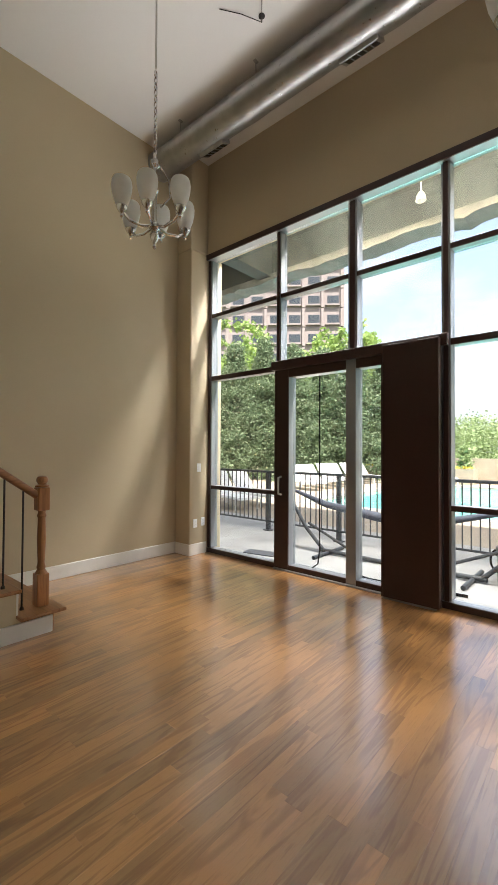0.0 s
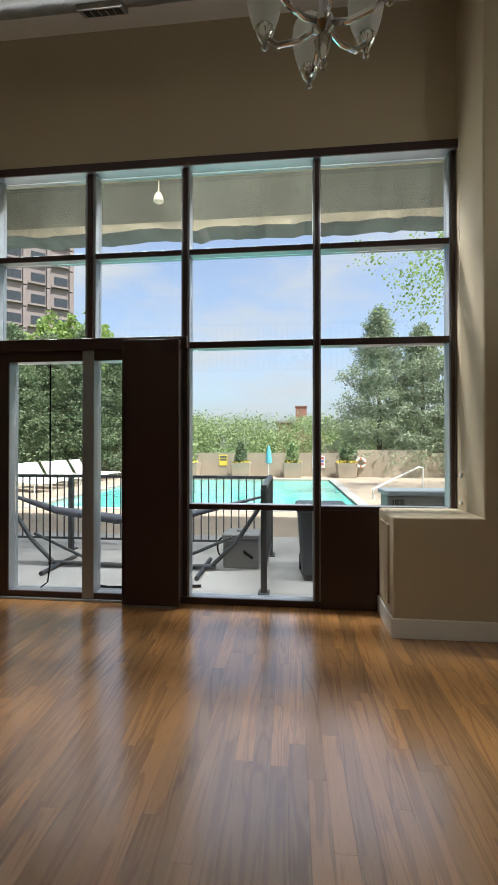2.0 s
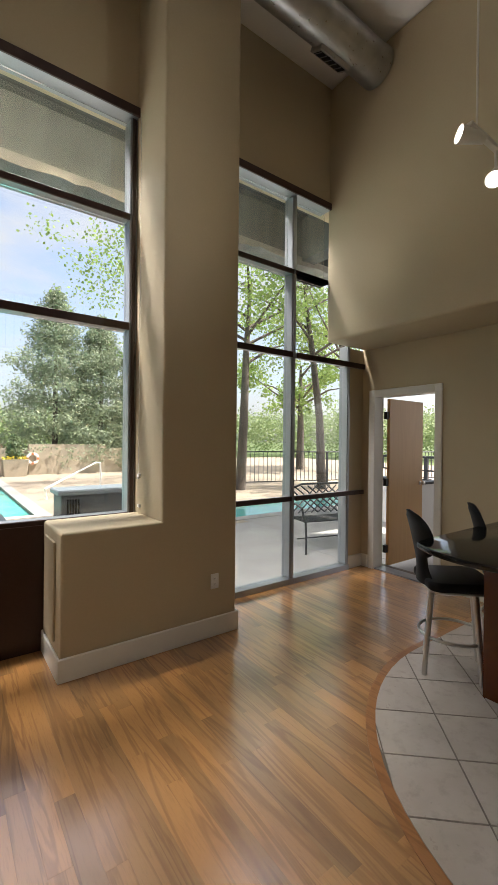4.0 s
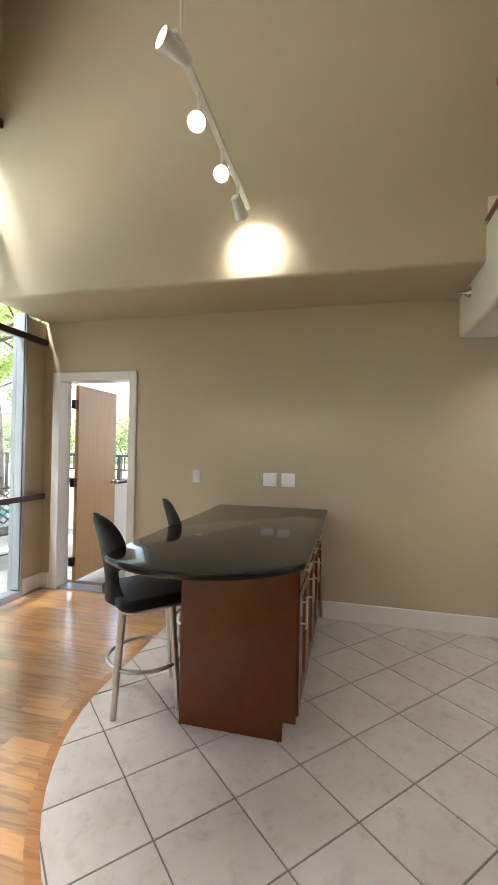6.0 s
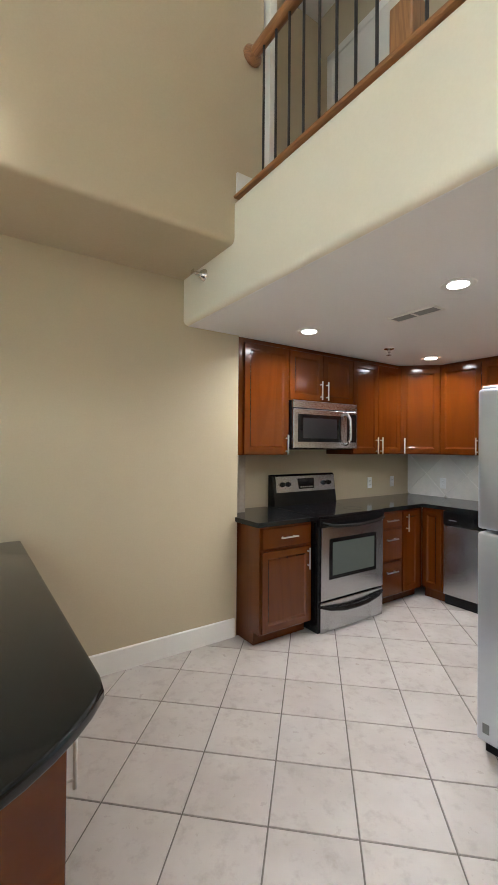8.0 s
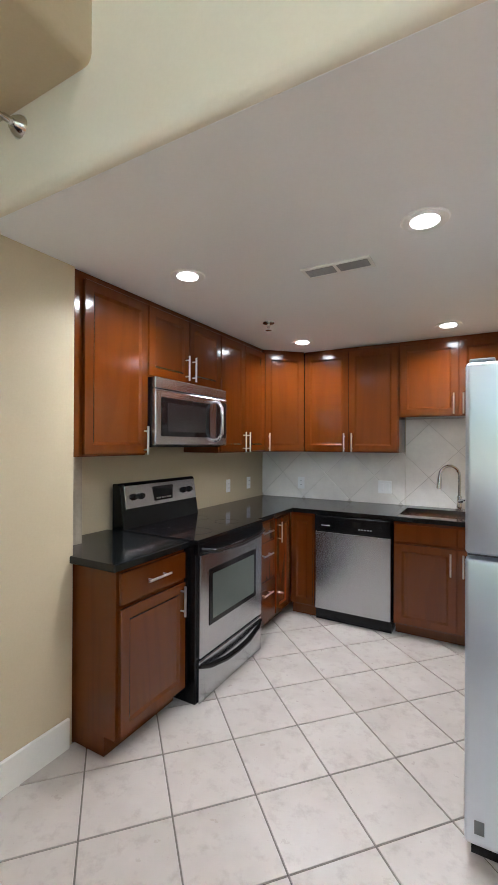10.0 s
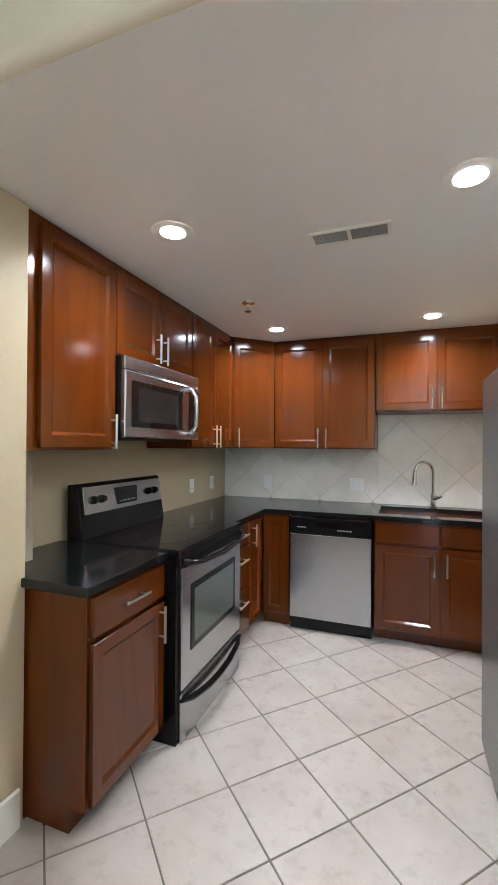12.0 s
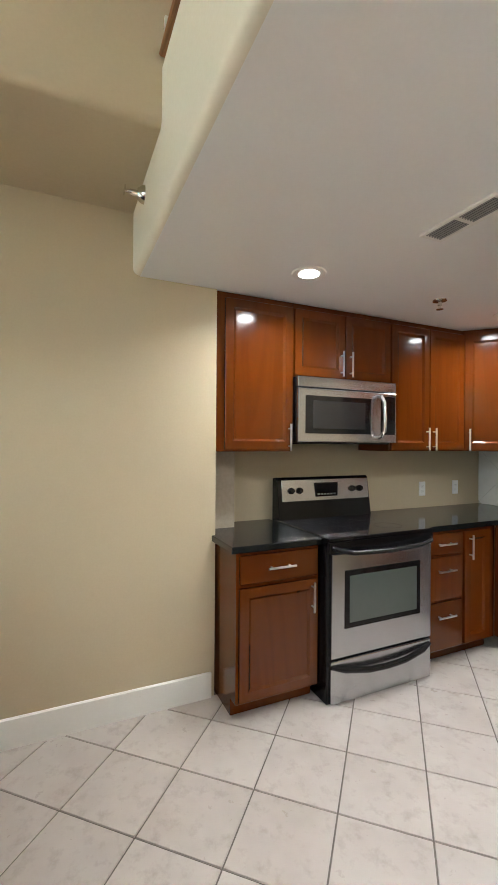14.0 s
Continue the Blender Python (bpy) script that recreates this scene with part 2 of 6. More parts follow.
STEEL = surface("brushed_steel", (0.50, 0.51, 0.53), 0.25, metal=1.0, var=0.012, big=0.9, fine=12, bump=0.0, stretch=(5, 5, 0.3), rvar=0.012)
CHROME = surface("polished_chrome", (0.72, 0.72, 0.72), 0.12, metal=1.0, var=0.03, fine=30, bump=0.0, rvar=0.03)
NICKEL = surface("satin_nickel", (0.62, 0.60, 0.56), 0.3, metal=1.0, var=0.02, fine=60, bump=0.0, rvar=0.02)
BLACK = surface("black_plastic", (0.006, 0.006, 0.0065), 0.22, var=0.1, fine=80, bump=0.0, spec=0.3, rvar=0.03)
BGLASS = surface("black_glass", (0.008, 0.008, 0.009), 0.06, var=0.1, fine=20, bump=0.0, spec=0.35, rvar=0.0)
LEATHER = surface("black_vinyl", (0.008, 0.008, 0.009), 0.45, var=0.1, fine=220, bump=0.2, dist=0.001, spec=0.15, rvar=0.02)
PLATE = surface("white_switch_plastic", (0.88, 0.88, 0.87), 0.35, var=0.02, fine=60, bump=0.0)
IRON = surface("dark_iron", (0.035, 0.032, 0.030), 0.45, metal=0.5, var=0.2, fine=80, bump=0.05)
GALV = surface("galvanised_steel", (0.46, 0.46, 0.45), 0.36, metal=1.0, var=0.18, big=7, fine=28, bump=0.06, rvar=0.1)
SPLASH = surface("cream_stone_tile", (0.82, 0.785, 0.73), 0.34, var=0.08, big=5, fine=30, bump=0.06, shift=True)
SPLASHG = surface("pale_tile_grout", (0.62, 0.58, 0.52), 0.85, var=0.15, fine=120, bump=0.2)
GROUT = surface("grey_grout", (0.17, 0.145, 0.125), 0.85, var=0.15, fine=120, bump=0.2)
DOORW = timber("beech_door", (0.56, 0.345, 0.15), (0.47, 0.275, 0.11), 0.4, "Z", 0.5, 0.15, tone=0.03, figured=0.25, pore=0.05)


def opal_mat():
    m, nt, bs = stuff_mat("opal_glass")
    v = coords(nt)
    col = mixed(nt, ramp(nt, noise_at(nt, v, 30.0), 0.3, 0.7), (0.92, 0.92, 0.89), (0.95, 0.95, 0.93))
    nt.links.new(col, bs.inputs["Base Color"])
    bs.inputs["Roughness"].default_value = 0.4
    bs.inputs["Specular IOR Level"].default_value = 0.25
    tl = nt.nodes.new("ShaderNodeBsdfTranslucent")
    nt.links.new(col, tl.inputs[0])
    mx = nt.nodes.new("ShaderNodeMixShader")
    mx.inputs[0].default_value = 0.65
    nt.links.new(bs.outputs[0], mx.inputs[1])
    nt.links.new(tl.outputs[0], mx.inputs[2])
    nt.links.new(mx.outputs[0], nt.nodes["Material Output"].inputs[0])
    return m


OPAL = opal_mat()


def tile_mat():
    m, nt, bs = stuff_mat("floor_tile_ceramic")
    v = coords(nt, (1, 1, 1), True)
    cloud = noise_at(nt, v, 3.2, 3, 0.6)
    patch = noise_at(nt, v, 14.0, 5, 0.65)
    col = mixed(nt, ramp(nt, cloud, 0.35, 0.7), (0.51, 0.462, 0.415), (0.43, 0.38, 0.335))
    col = mixed(nt, ramp(nt, patch, 0.52, 0.72, 0, 0.42), col, (0.27, 0.215, 0.175))
    nt.links.new(col, bs.inputs["Base Color"])
    nt.links.new(ramp(nt, patch, 0.3, 0.7, 0.26, 0.42), bs.inputs["Roughness"])
    bumped(nt, bs, patch, 0.1, 0.002)
    return m


TILE = tile_mat()

# ---- structure ----
XW, XE, YS, YN, ZC = -8.73, 0.33, -6.2, 0.6, 5.42
YF = -3.16      # loft front
ZK = 2.287      # kitchen ceiling
ZL = 2.86       # loft floor edge


def wall(name, label, parts, material=None, bevel=0.0):
    bm = bmesh.new()
    for b in parts:
        box(*b, bm=bm)
    ob = part(name, bm, material or WALL, None, label, bevel=bevel, smooth=bevel > 0, seg=3)
    return tagged(ob, label, "wall", kind="structure")


wall("wall_west", "tall tan painted plaster wall behind the stair", [(XW - 0.15, XW, YS, YN + 0.25, 0, ZC)])
wall("wall_south", "tan painted wall at the back of the room", [(XW - 0.15, XE + 0.15, YS - 0.15, YS, 0, ZC)])
wall("wall_east", "tan painted wall with a door opening", [
    (0, 0.14, 0.43, YN + 0.02, 0, 2.66), (0, 0.14, -3.62, -0.33, 0, 2.66), (0, 0.14, -0.33, 0.43, 2.035, 2.66)])
wall("wall_kitchen_end", "short tan wall end beside the kitchen cabinets", [(0.14, XE + 0.14, -3.62, -3.48, 0, ZK)])
wall("wall_kitchen_side", "tan painted kitchen wall behind the stove", [(XE, XE + 0.14, YS, -3.62, 0, ZK)])
wall("bulkhead", "tan boxed-out upper wall above the breakfast bar", [(-0.66, 0.14, YF - 0.21, YN - 0.003, 2.605, ZC)], bevel=0.03)
wall("wall_loft_side", "tan wall beside the upstairs hall", [(0.2, 0.34, YS, YF - 0.21, ZL, ZC)])
wall("wall_north_upper", "tan upper wall above the tall windows", [(XW, 0.14, 0.57, 0.85, 4.135, ZC)])
wall("wall_north_left", "tan pilaster beside the tall window", [(XW, -8.43, 0.26, 0.85, 0, 4.13), (XW, -8.43, 0.26, 0.57, 4.13, ZC)], bevel=0.02)
wall("wall_north_right", "narrow tan wall strip between the window and the door", [(-0.262, 0.0, 0.612, 0.70, 0, 2.60)])
# column with the boxed ledge at its foot, one plastered body
bm = prism([(-3.54, 0), (-2.23, 0), (-2.23, ZC), (-2.87, ZC), (-2.87, 0.918), (-3.54, 0.918)], 0.06, 0.56)
for v in bm.verts:
    v.co = (v.co.x, v.co.z, v.co.y)
bmesh.ops.recalc_face_normals(bm, faces=bm.faces)
bm.normal_update()
front = [e for e in bm.edges if all(v.co.y < 0.1 for v in e.verts) or (e.verts[0].co.z > 0.917 and e.verts[1].co.z > 0.917 and e.verts[0].co.x < -3.5 and e.verts[1].co.x < -3.5)]
bmesh.ops.bevel(bm, geom=front, offset=0.022, segments=4, affect="EDGES", profile=0.5, clamp_overlap=True)
col_ = part("column", bm, WALL, smooth=True)
tagged(col_, "tan plaster column with a boxed ledge at its foot", "wall", kind="structure")
wall("column_back", "tan plaster reveal behind the column", [(-2.87, -2.23, 0.56, 0.85, 0.915, ZC)])
wall("wall_north_low", "dark brown infill panel beneath the window", [(-4.05, -2.23, 0.563, 0.66, 0, 0.885)], BROWN)
ceil = part("ceiling", box(XW - 0.15, 0.34, YS - 0.15, 0.85, ZC, ZC + 0.2), CEIL)
tagged(ceil, "white painted flat ceiling high above the room", "ceiling", kind="structure")

# loft slab: soffit, cream front, floor edge
sl = part("loft_slab", box(XW, XE, YS, YF, ZK + 0.002, ZL - 0.009), LOFTW, None, bevel=0.034, smooth=True, seg=6)
tagged(sl, "cream painted loft edge with a rounded lower corner", "loft", kind="structure")
so = part("ceiling_kitchen", box(XW, XE, YS, YF - 0.036, ZK - 0.0005, ZK + 0.001), CEIL)
tagged(so, "white flat kitchen ceiling under the loft", "ceiling", kind="structure")
ln = part("loft_nosing", box(XW, -0.663, YF - 0.12, YF + 0.014, ZL - 0.006, ZL + 0.012), OAKX, None, bevel=0.006)
tagged(ln, "oak nosing strip along the loft edge", "trim", kind="structure")
lf = part("loft_floor", box(XW, 0.2, YS, YF - 0.125, ZL - 0.006, ZL), OAKX)
tagged(lf, "wooden floor of the upstairs hall", "floor", kind="structure")


# baseboards
def baseboard(x0, y0, x1, y1, side):
    """A board with a rounded top along a wall foot; side is the way it faces."""
    t, h = 0.017, 0.15
    sx, sy = side
    xa, xb = min(x0, x1, x0 + sx * t), max(x0, x1, x0 + sx * t)
    ya, yb = min(y0, y1, y0 + sy * t), max(y0, y1, y0 + sy * t)
    ob = part("baseboard", box(xa, xb, ya, yb, 0.0, h), TRIM, None, bevel=0.006)
    return tagged(ob, "white painted wooden baseboard along the wall", "baseboard", kind="structure")


baseboard(XW, -1.95, XW, 0.26, (1, 0))
baseboard(XW + 0.017, 0.26, -8.413, 0.26, (0, -1))
baseboard(-8.43, 0.26, -8.43, 0.56, (1, 0))
baseboard(-3.557, 0.058, -2.213, 0.058, (0, -1))
baseboard(-3.54, 0.058, -3.54, 0.56, (-1, 0))
baseboard(-2.23, 0.058, -2.23, 0.56, (1, 0))
baseboard(0, 0.51, 0, 0.61, (-1, 0))
baseboard(-0.262, 0.611, -0.018, 0.611, (0, -1))
baseboard(0, -1.56, 0, -0.40, (-1, 0))
baseboard(0, -3.60, 0, -2.13, (-1, 0))

# ---- windows ----
YB, YBK = 0.575, 0.665     # bar faces, inner and outer


def bar(parent, name, x0, x1, z0, z1, y0=YB, y1=YBK, metal=None):
    """A window bar: brown inside face with an aluminium body behind."""
    if name == "mullion":
        c = (x1 - x0) * 0.24
        b = part(name, box(x0 + c, x1 - c, y0, y0 + 0.012, z0, z1), metal or BROWN, parent, bevel=0.003)
        part("cladding", box(x0, x1, y0 + 0.012, y1 + 0.05, z0 + 0.004, z1 - 0.004), ALU, b, bevel=0.003)
        return b
    b = part(name, box(x0, x1, y0, y0 + 0.018, z0, z1), metal or BROWN, parent, bevel=0.003)
    part("cladding", box(x0 + 0.004, x1 - 0.004, y0 + 0.018, y1 + 0.05, z0 + 0.004, z1 - 0.004), ALU, b)
    return b


def pane(parent, x0, x1, z0, z1, y=0.665):
    p = part("pane", box(x0, x1, y, y + 0.006, z0, z1), GLASS, parent)
    p.visible_shadow = False
    return p


ZT, ZA, ZB, ZM, Z0 = 4.10, 3.27, 2.40, 0.90, 0.035
w1 = thing("window_1", "tall dark-framed window wall onto the pool terrace", "window", kind="structure")
bar(w1, "head", -8.44, -2.87, 4.06, 4.135, 0.535)
mull = [(-8.44, -8.36), (-7.235, -7.165), (-6.275, -6.17), (-5.335, -5.255), (-4.115, -4.045), (-2.93, -2.87)]
for i, (a, b) in enumerate(mull):
    bar(w1, "mullion", a, b, Z0 + 0.03 if i not in (1, 2) else ZB, 4.06)
for (a, b), (c, d) in zip(mull, mull[1:]):
    bar(w1, "transom", b, c, ZA - 0.025, ZA + 0.025)
    bar(w1, "transom", b, c, ZB - 0.03, ZB + 0.03)
    pane(w1, b, c, ZA + 0.025, 4.06)
    pane(w1, b, c, ZB + 0.03, ZA - 0.025)
bar(w1, "transom", -8.36, -7.235, ZM - 0.025, ZM + 0.025)
bar(w1, "transom", -5.255, -4.115, ZM - 0.025, ZM + 0.025)
bar(w1, "transom", -4.045, -2.93, ZM - 0.02, ZM + 0.02)
for a, b in ((-8.36, -7.235), (-5.255, -4.115)):
    pane(w1, a, b, ZM + 0.025, ZB - 0.03)
    pane(w1, a, b, 0.06, ZM - 0.025)
pane(w1, -4.045, -2.93, ZM + 0.02, ZB - 0.03)
bar(w1, "sill", -8.44, -7.235, 0.0, 0.06)
bar(w1, "sill", -5.335, -4.05, 0.0, 0.06)

w2 = thing("window_2", "tall dark-framed window beside the column", "window", kind="structure")
bar(w2, "head", -2.23, -0.66, 4.06, 4.135, 0.535)
bar(w2, "mullion", -2.23, -2.14, 0.06, 4.06, metal=ALU)
bar(w2, "mullion", -1.19, -1.13, 0.06, 4.06, metal=ALU)
bar(w2, "mullion", -0.31, -0.265, 0.06, 2.62, metal=ALU)
for a, b in ((-2.14, -1.19), (-1.13, -0.31)):
    e = b if a < -1.15 else -0.03
    bar(w2, "transom", a, e, ZB - 0.03, ZB + 0.03, 0.555, 0.58)
    bar(w2, "transom", a, e, ZM - 0.025, ZM + 0.025, 0.555, 0.58)
    bar(w2, "transom", a, max(-0.66, b) if a < -1.15 else -0.66, ZA - 0.025, ZA + 0.025)
    pane(w2, a, b, 0.06, ZM - 0.025)
    pane(w2, a, b, ZM + 0.025, ZB - 0.03)
    pane(w2, a, b if a < -1.15 else -0.64, ZB + 0.03, ZA - 0.025)
    pane(w2, a, b if a < -1.15 else -0.64, ZA + 0.025, 4.06)
bar(w2, "sill", -2.23, -0.265, 0.0, 0.06, metal=ALU)

# glazed patio door with its side light and the folded brown leaf
d1 = thing("door_1", "dark-framed glazed patio door with a narrow side light", "door", kind="structure")
bar(d1, "stile", -7.235, -7.03, 0.02, ZB - 0.03, 0.555)
bar(d1, "stile", -6.285, -6.17, 0.02, ZB - 0.03, 0.555, metal=ALU)
bar(d1, "top_rail", -7.03, -6.285, 2.27, ZB - 0.03, 0.555)
bar(d1, "bottom_rail", -7.03, -6.285, 0.02, 0.075, 0.555)
part("pull_cord", sweep([(-6.655, 0.64, 2.26), (-6.655, 0.64, 1.2), (-6.65, 0.635, 0.3), (-6.67, 0.63, 0.14), (-6.74, 0.63, 0.085)], 0.0075, 6), BLACK, d1, "dark cord hanging down the glass")
bar(d1, "top_rail", -6.17, -5.335, 2.27, ZB - 0.03, 0.555)
bar(d1, "bottom_rail", -6.17, -5.335, 0.02, 0.075, 0.555)
bar(d1, "stile", -5.85, -5.335, 0.075, 2.27, 0.555)
pane(d1, -7.03, -6.285, 0.075, 2.27)
pane(d1, -6.17, -5.85, 0.075, 2.27)
part("threshold", box(-7.235, -5.335, 0.53, 0.75, 0.0, 0.02), ALU, d1, bevel=0.004)
hd = part("door_handle", sweep([(-7.13, 0.555, 1.10), (-7.13, 0.50, 1.09), (-7.13, 0.495, 1.0), (-7.13, 0.50, 0.90), (-7.13, 0.555, 0.89)], 0.012, 8), NICKEL, d1, "satin metal pull handle", smooth=True)
part("door_header", box(-7.25, -5.26, 0.50, 0.555, 2.365, 2.47), BROWN, d1, "dark brown boxed header", bevel=0.006)
lf2 = thing("folding_panel", "dark brown wooden panel folded against the window", "panel", (-5.6, 0.47, 0.0))
part("panel", box(-0.24, 0.285, -0.035, 0.03, 0.022, 2.43), BROWN, lf2, bevel=0.006)
part("edge_strip", box(-0.24, -0.225, -0.045, -0.035, 0.03, 2.40), BROWN, lf2)
part("floor_guide", box(-0.25, 0.25, -0.02, 0.02, 0.0, 0.022), ALU, lf2, "thin metal floor guide")

# door in the east wall, standing open outwards
d2 = thing("door_2", "open beech door in a white casing", "door", kind="structure")
part("casing", box(-0.018, 0.158, 0.422, 0.505, 0.0, 2.11), TRIM, d2, bevel=0.005)
part("casing", box(-0.018, 0.158, -0.40, -0.322, 0.0, 2.11), TRIM, d2, bevel=0.005)
part("casing", box(-0.018, 0.158, -0.322, 0.422, 2.027, 2.11), TRIM, d2, bevel=0.005)
part("threshold", box(0.0, 0.158, -0.32, 0.42, 0.0, 0.015), ALU, d2)
lm = pose(0.20, 0.405, 0.02, 0, 0, 0.5)
leaf = part("leaf", box(0, 0.72, -0.04, 0.0, 0, 2.0), DOORW, d2, bevel=0.003)
leaf.matrix_basis = lm
for z in (0.2, 1.0, 1.8):
    h = part("hinge", box(-0.045, 0.012, -0.03, 0.012, z - 0.045, z + 0.045), IRON, leaf)
part("door_handle", lathe([(0.025, 0), (0.025, 0.01), (0.011, 0.012), (0.011, 0.035), (0.027, 0.045), (0.027, 0.06), (0.012, 0.07)], 14, (0.66, -0.04, 0.96), m=pose(0, 0, 0, 90)), NICKEL, leaf, smooth=True)

# ---- kitchen ----
wall("wall_kitchen_west", "tan painted wall behind the refrigerator", [(-2.60, -1.985, YS, -4.70, 0, ZK), (-2.60, -2.46, -4.70, -3.86, 0, ZK)])


def handle_bar(parent, x, z, length, upright=True, y=-0.02):
    """A slim bar pull on two posts, in front of the plane y."""
    h = length / 2
    ends = ((x, z - h), (x, z + h)) if upright else ((x - h, z), (x + h, z))
    bm = sweep([(ends[0][0], y - 0.03, ends[0][1]), (ends[1][0], y - 0.03, ends[1][1])], 0.006, 8)
    for k in (0.17, 0.83):
        px = ends[0][0] + (ends[1][0] - ends[0][0]) * k
        pz = ends[0][1] + (ends[1][1] - ends[0][1]) * k
        sweep([(px, y, pz), (px, y - 0.03, pz)], 0.0045, 6, bm)
    return part("handle", bm, NICKEL, parent, "brushed nickel bar handle", smooth=True)


def shaker(name, x0, x1, z0, z1, parent, material, flat=False):
    """A framed cabinet front with a sunk panel; flat: a plain slab."""
    f = 0.052
    if flat:
        bm = box(x0, x1, -0.02, 0, z0, z1)
        return part(name, bm, material, parent, bevel=0.003)
    bm = bmesh.new()
    loops = [[bm.verts.new(p) for p in ((x0 + i, y, z0 + i), (x1 - i, y, z0 + i), (x1 - i, y, z1 - i), (x0 + i, y, z1 - i))]
             for i, y in ((0, 0), (0, -0.02), (f, -0.02), (f, 0))]
    for p, q in zip(loops, loops[1:] + loops[:1]):
        for k in range(4):
            bm.faces.new((p[k], p[(k + 1) % 4], q[(k + 1) % 4], q[k]))
    door = part(name, bm, material, parent, bevel=0.002)
    bm = bmesh.new()
    e = 0.012
    ring = lambda i, y: [bm.verts.new(p) for p in ((x0 + f + i, y, z0 + f + i), (x1 - f - i, y, z0 + f + i), (x1 - f - i, y, z1 - f - i), (x0 + f + i, y, z1 - f - i))]
    a, b = ring(0, -0.019), ring(e, -0.010)
    for k in range(4):
        bm.faces.new((a[k], a[(k + 1) % 4], b[(k + 1) % 4], b[k]))
    bm.faces.new(b)
    part("door_panel", bm, material, door)
    return door


def cabinet(label, at, rz, w, d, z0, z1, fronts, toe=0.0, group="", name="cabinet", category="cabinet"):
    """fronts: kind, x0, x1, z0, z1 and the handle as (x, z, length, upright) or None."""
    cab = thing(name, label, category, (at[0], at[1], 0), rz, group)
    bm = box(0, w, 0.003, d, z0 + toe, z1)
    if toe:
        part("toe_kick", box(0.001, w - 0.001, 0.075, d, 0, toe), CHERRY, cab)
    part("body", bm, CHERRY, cab, bevel=0.0015)
    for kind, a, b, c, e, hd in fronts:
        door = shaker(kind, a, b, c, e, cab, CHERRY, kind == "drawer")
        if hd:
            handle_bar(door, *hd)
    return cab


XB = -0.275      # base fronts of the stove run
XU = 0.0         # upper fronts of the stove run
YB2 = -5.575     # base fronts of the sink run
YU2 = -5.87      # upper fronts of the sink run
base = "reddish-brown cherry base cabinet"
cabinet(base + " with one drawer over one door", (XB, -3.635), -90, 0.49, 0.60, 0, 0.872,
        [("drawer", 0.012, 0.475, 0.71, 0.855, (0.24, 0.785, 0.16, False)), ("door", 0.012, 0.475, 0.115, 0.69, (0.435, 0.60, 0.16, True))], 0.1, "base cabinets")
cabinet(base + " with three drawers beside the stove", (XB, -4.898), -90, 0.345, 0.60, 0, 0.872,
        [("drawer", 0.01, 0.335, 0.72, 0.855, (0.17, 0.79, 0.15, False)), ("drawer", 0.01, 0.335, 0.43, 0.705, (0.17, 0.62, 0.15, False)),
         ("drawer", 0.01, 0.335, 0.115, 0.415, (0.17, 0.33, 0.15, False))], 0.1, "base cabinets")
cabinet(base + " with one narrow door at the corner", (XB, -5.246), -90, 0.325, 0.60, 0, 0.872,
        [("door", 0.01, 0.25, 0.115, 0.855, (0.05, 0.75, 0.16, True))], 0.1, "base cabinets")
cabinet(base + " corner unit with a plain narrow door", (XB - 0.003, YB2), 180, 0.21, 0.045, 0, 0.872,
        [("door", 0.008, 0.202, 0.115, 0.855, None)], 0.1, "base cabinets")
cabinet(base + " under the sink with two doors", (-1.118, YB2), 180, 0.86, 0.60, 0, 0.872,
        [("drawer", 0.01, 0.425, 0.72, 0.855, None), ("drawer", 0.435, 0.85, 0.72, 0.855, None),
         ("door", 0.01, 0.425, 0.115, 0.705, (0.39, 0.60, 0.16, True)), ("door", 0.435, 0.85, 0.115, 0.705, (0.47, 0.60, 0.16, True))], 0.1, "base cabinets")

upper = "glossy cherry wall cabinet"
cabinet(upper + " with one tall door", (XU, -3.622), -90, 0.487, 0.325, 1.375, 2.281,
        [("door", 0.045, 0.482, 1.385, 2.245, (0.455, 1.46, 0.16, True))], 0, "wall cabinets")
cabinet(upper + " with two short doors above the microwave", (XU, -4.111), -90, 0.762, 0.325, 1.832, 2.281,
        [("door", 0.006, 0.378, 1.84, 2.245, (0.345, 1.93, 0.16, True)), ("door", 0.384, 0.756, 1.84, 2.245, (0.417, 1.93, 0.16, True))], 0, "wall cabinets")
cabinet(upper + " with two narrow doors", (XU, -4.875), -90, 0.715, 0.325, 1.375, 2.281,
        [("door", 0.006, 0.355, 1.385, 2.245, (0.325, 1.46, 0.16, True)), ("door", 0.361, 0.708, 1.385, 2.245, (0.391, 1.46, 0.16, True))], 0, "wall cabinets")
corner = thing("cabinet", "glossy cherry diagonal corner wall cabinet with one door", "cabinet", (XU, -5.592, 0), -135, "wall cabinets")
dw_ = math.hypot(0.278, 0.278)
part("body", prism([(0.006, 0.004), (dw_ - 0.006, 0.004), (dw_ + 0.22, 0.23), (dw_ / 2, 0.62), (-0.22, 0.23)], 1.375, 2.283), CHERRY, corner)
cd = shaker("door", 0.012, dw_ - 0.012, 1.385, 2.245, corner, CHERRY)
handle_bar(cd, 0.045, 1.46, 0.16, True)
cabinet(upper + " with two doors beside the sink", (-0.28, YU2), 180, 0.822, 0.325, 1.375, 2.281,
        [("door", 0.008, 0.408, 1.385, 2.245, (0.378, 1.46, 0.16, True)), ("door", 0.414, 0.815, 1.385, 2.245, (0.444, 1.46, 0.16, True))], 0, "wall cabinets")
cabinet(upper + " with two short doors above the sink", (-1.104, YU2), 180, 0.875, 0.325, 1.665, 2.281,
        [("door", 0.01, 0.434, 1.675, 2.245, (0.404, 1.76, 0.16, True)), ("door", 0.44, 0.865, 1.675, 2.245, (0.47, 1.76, 0.16, True))], 0, "wall cabinets")

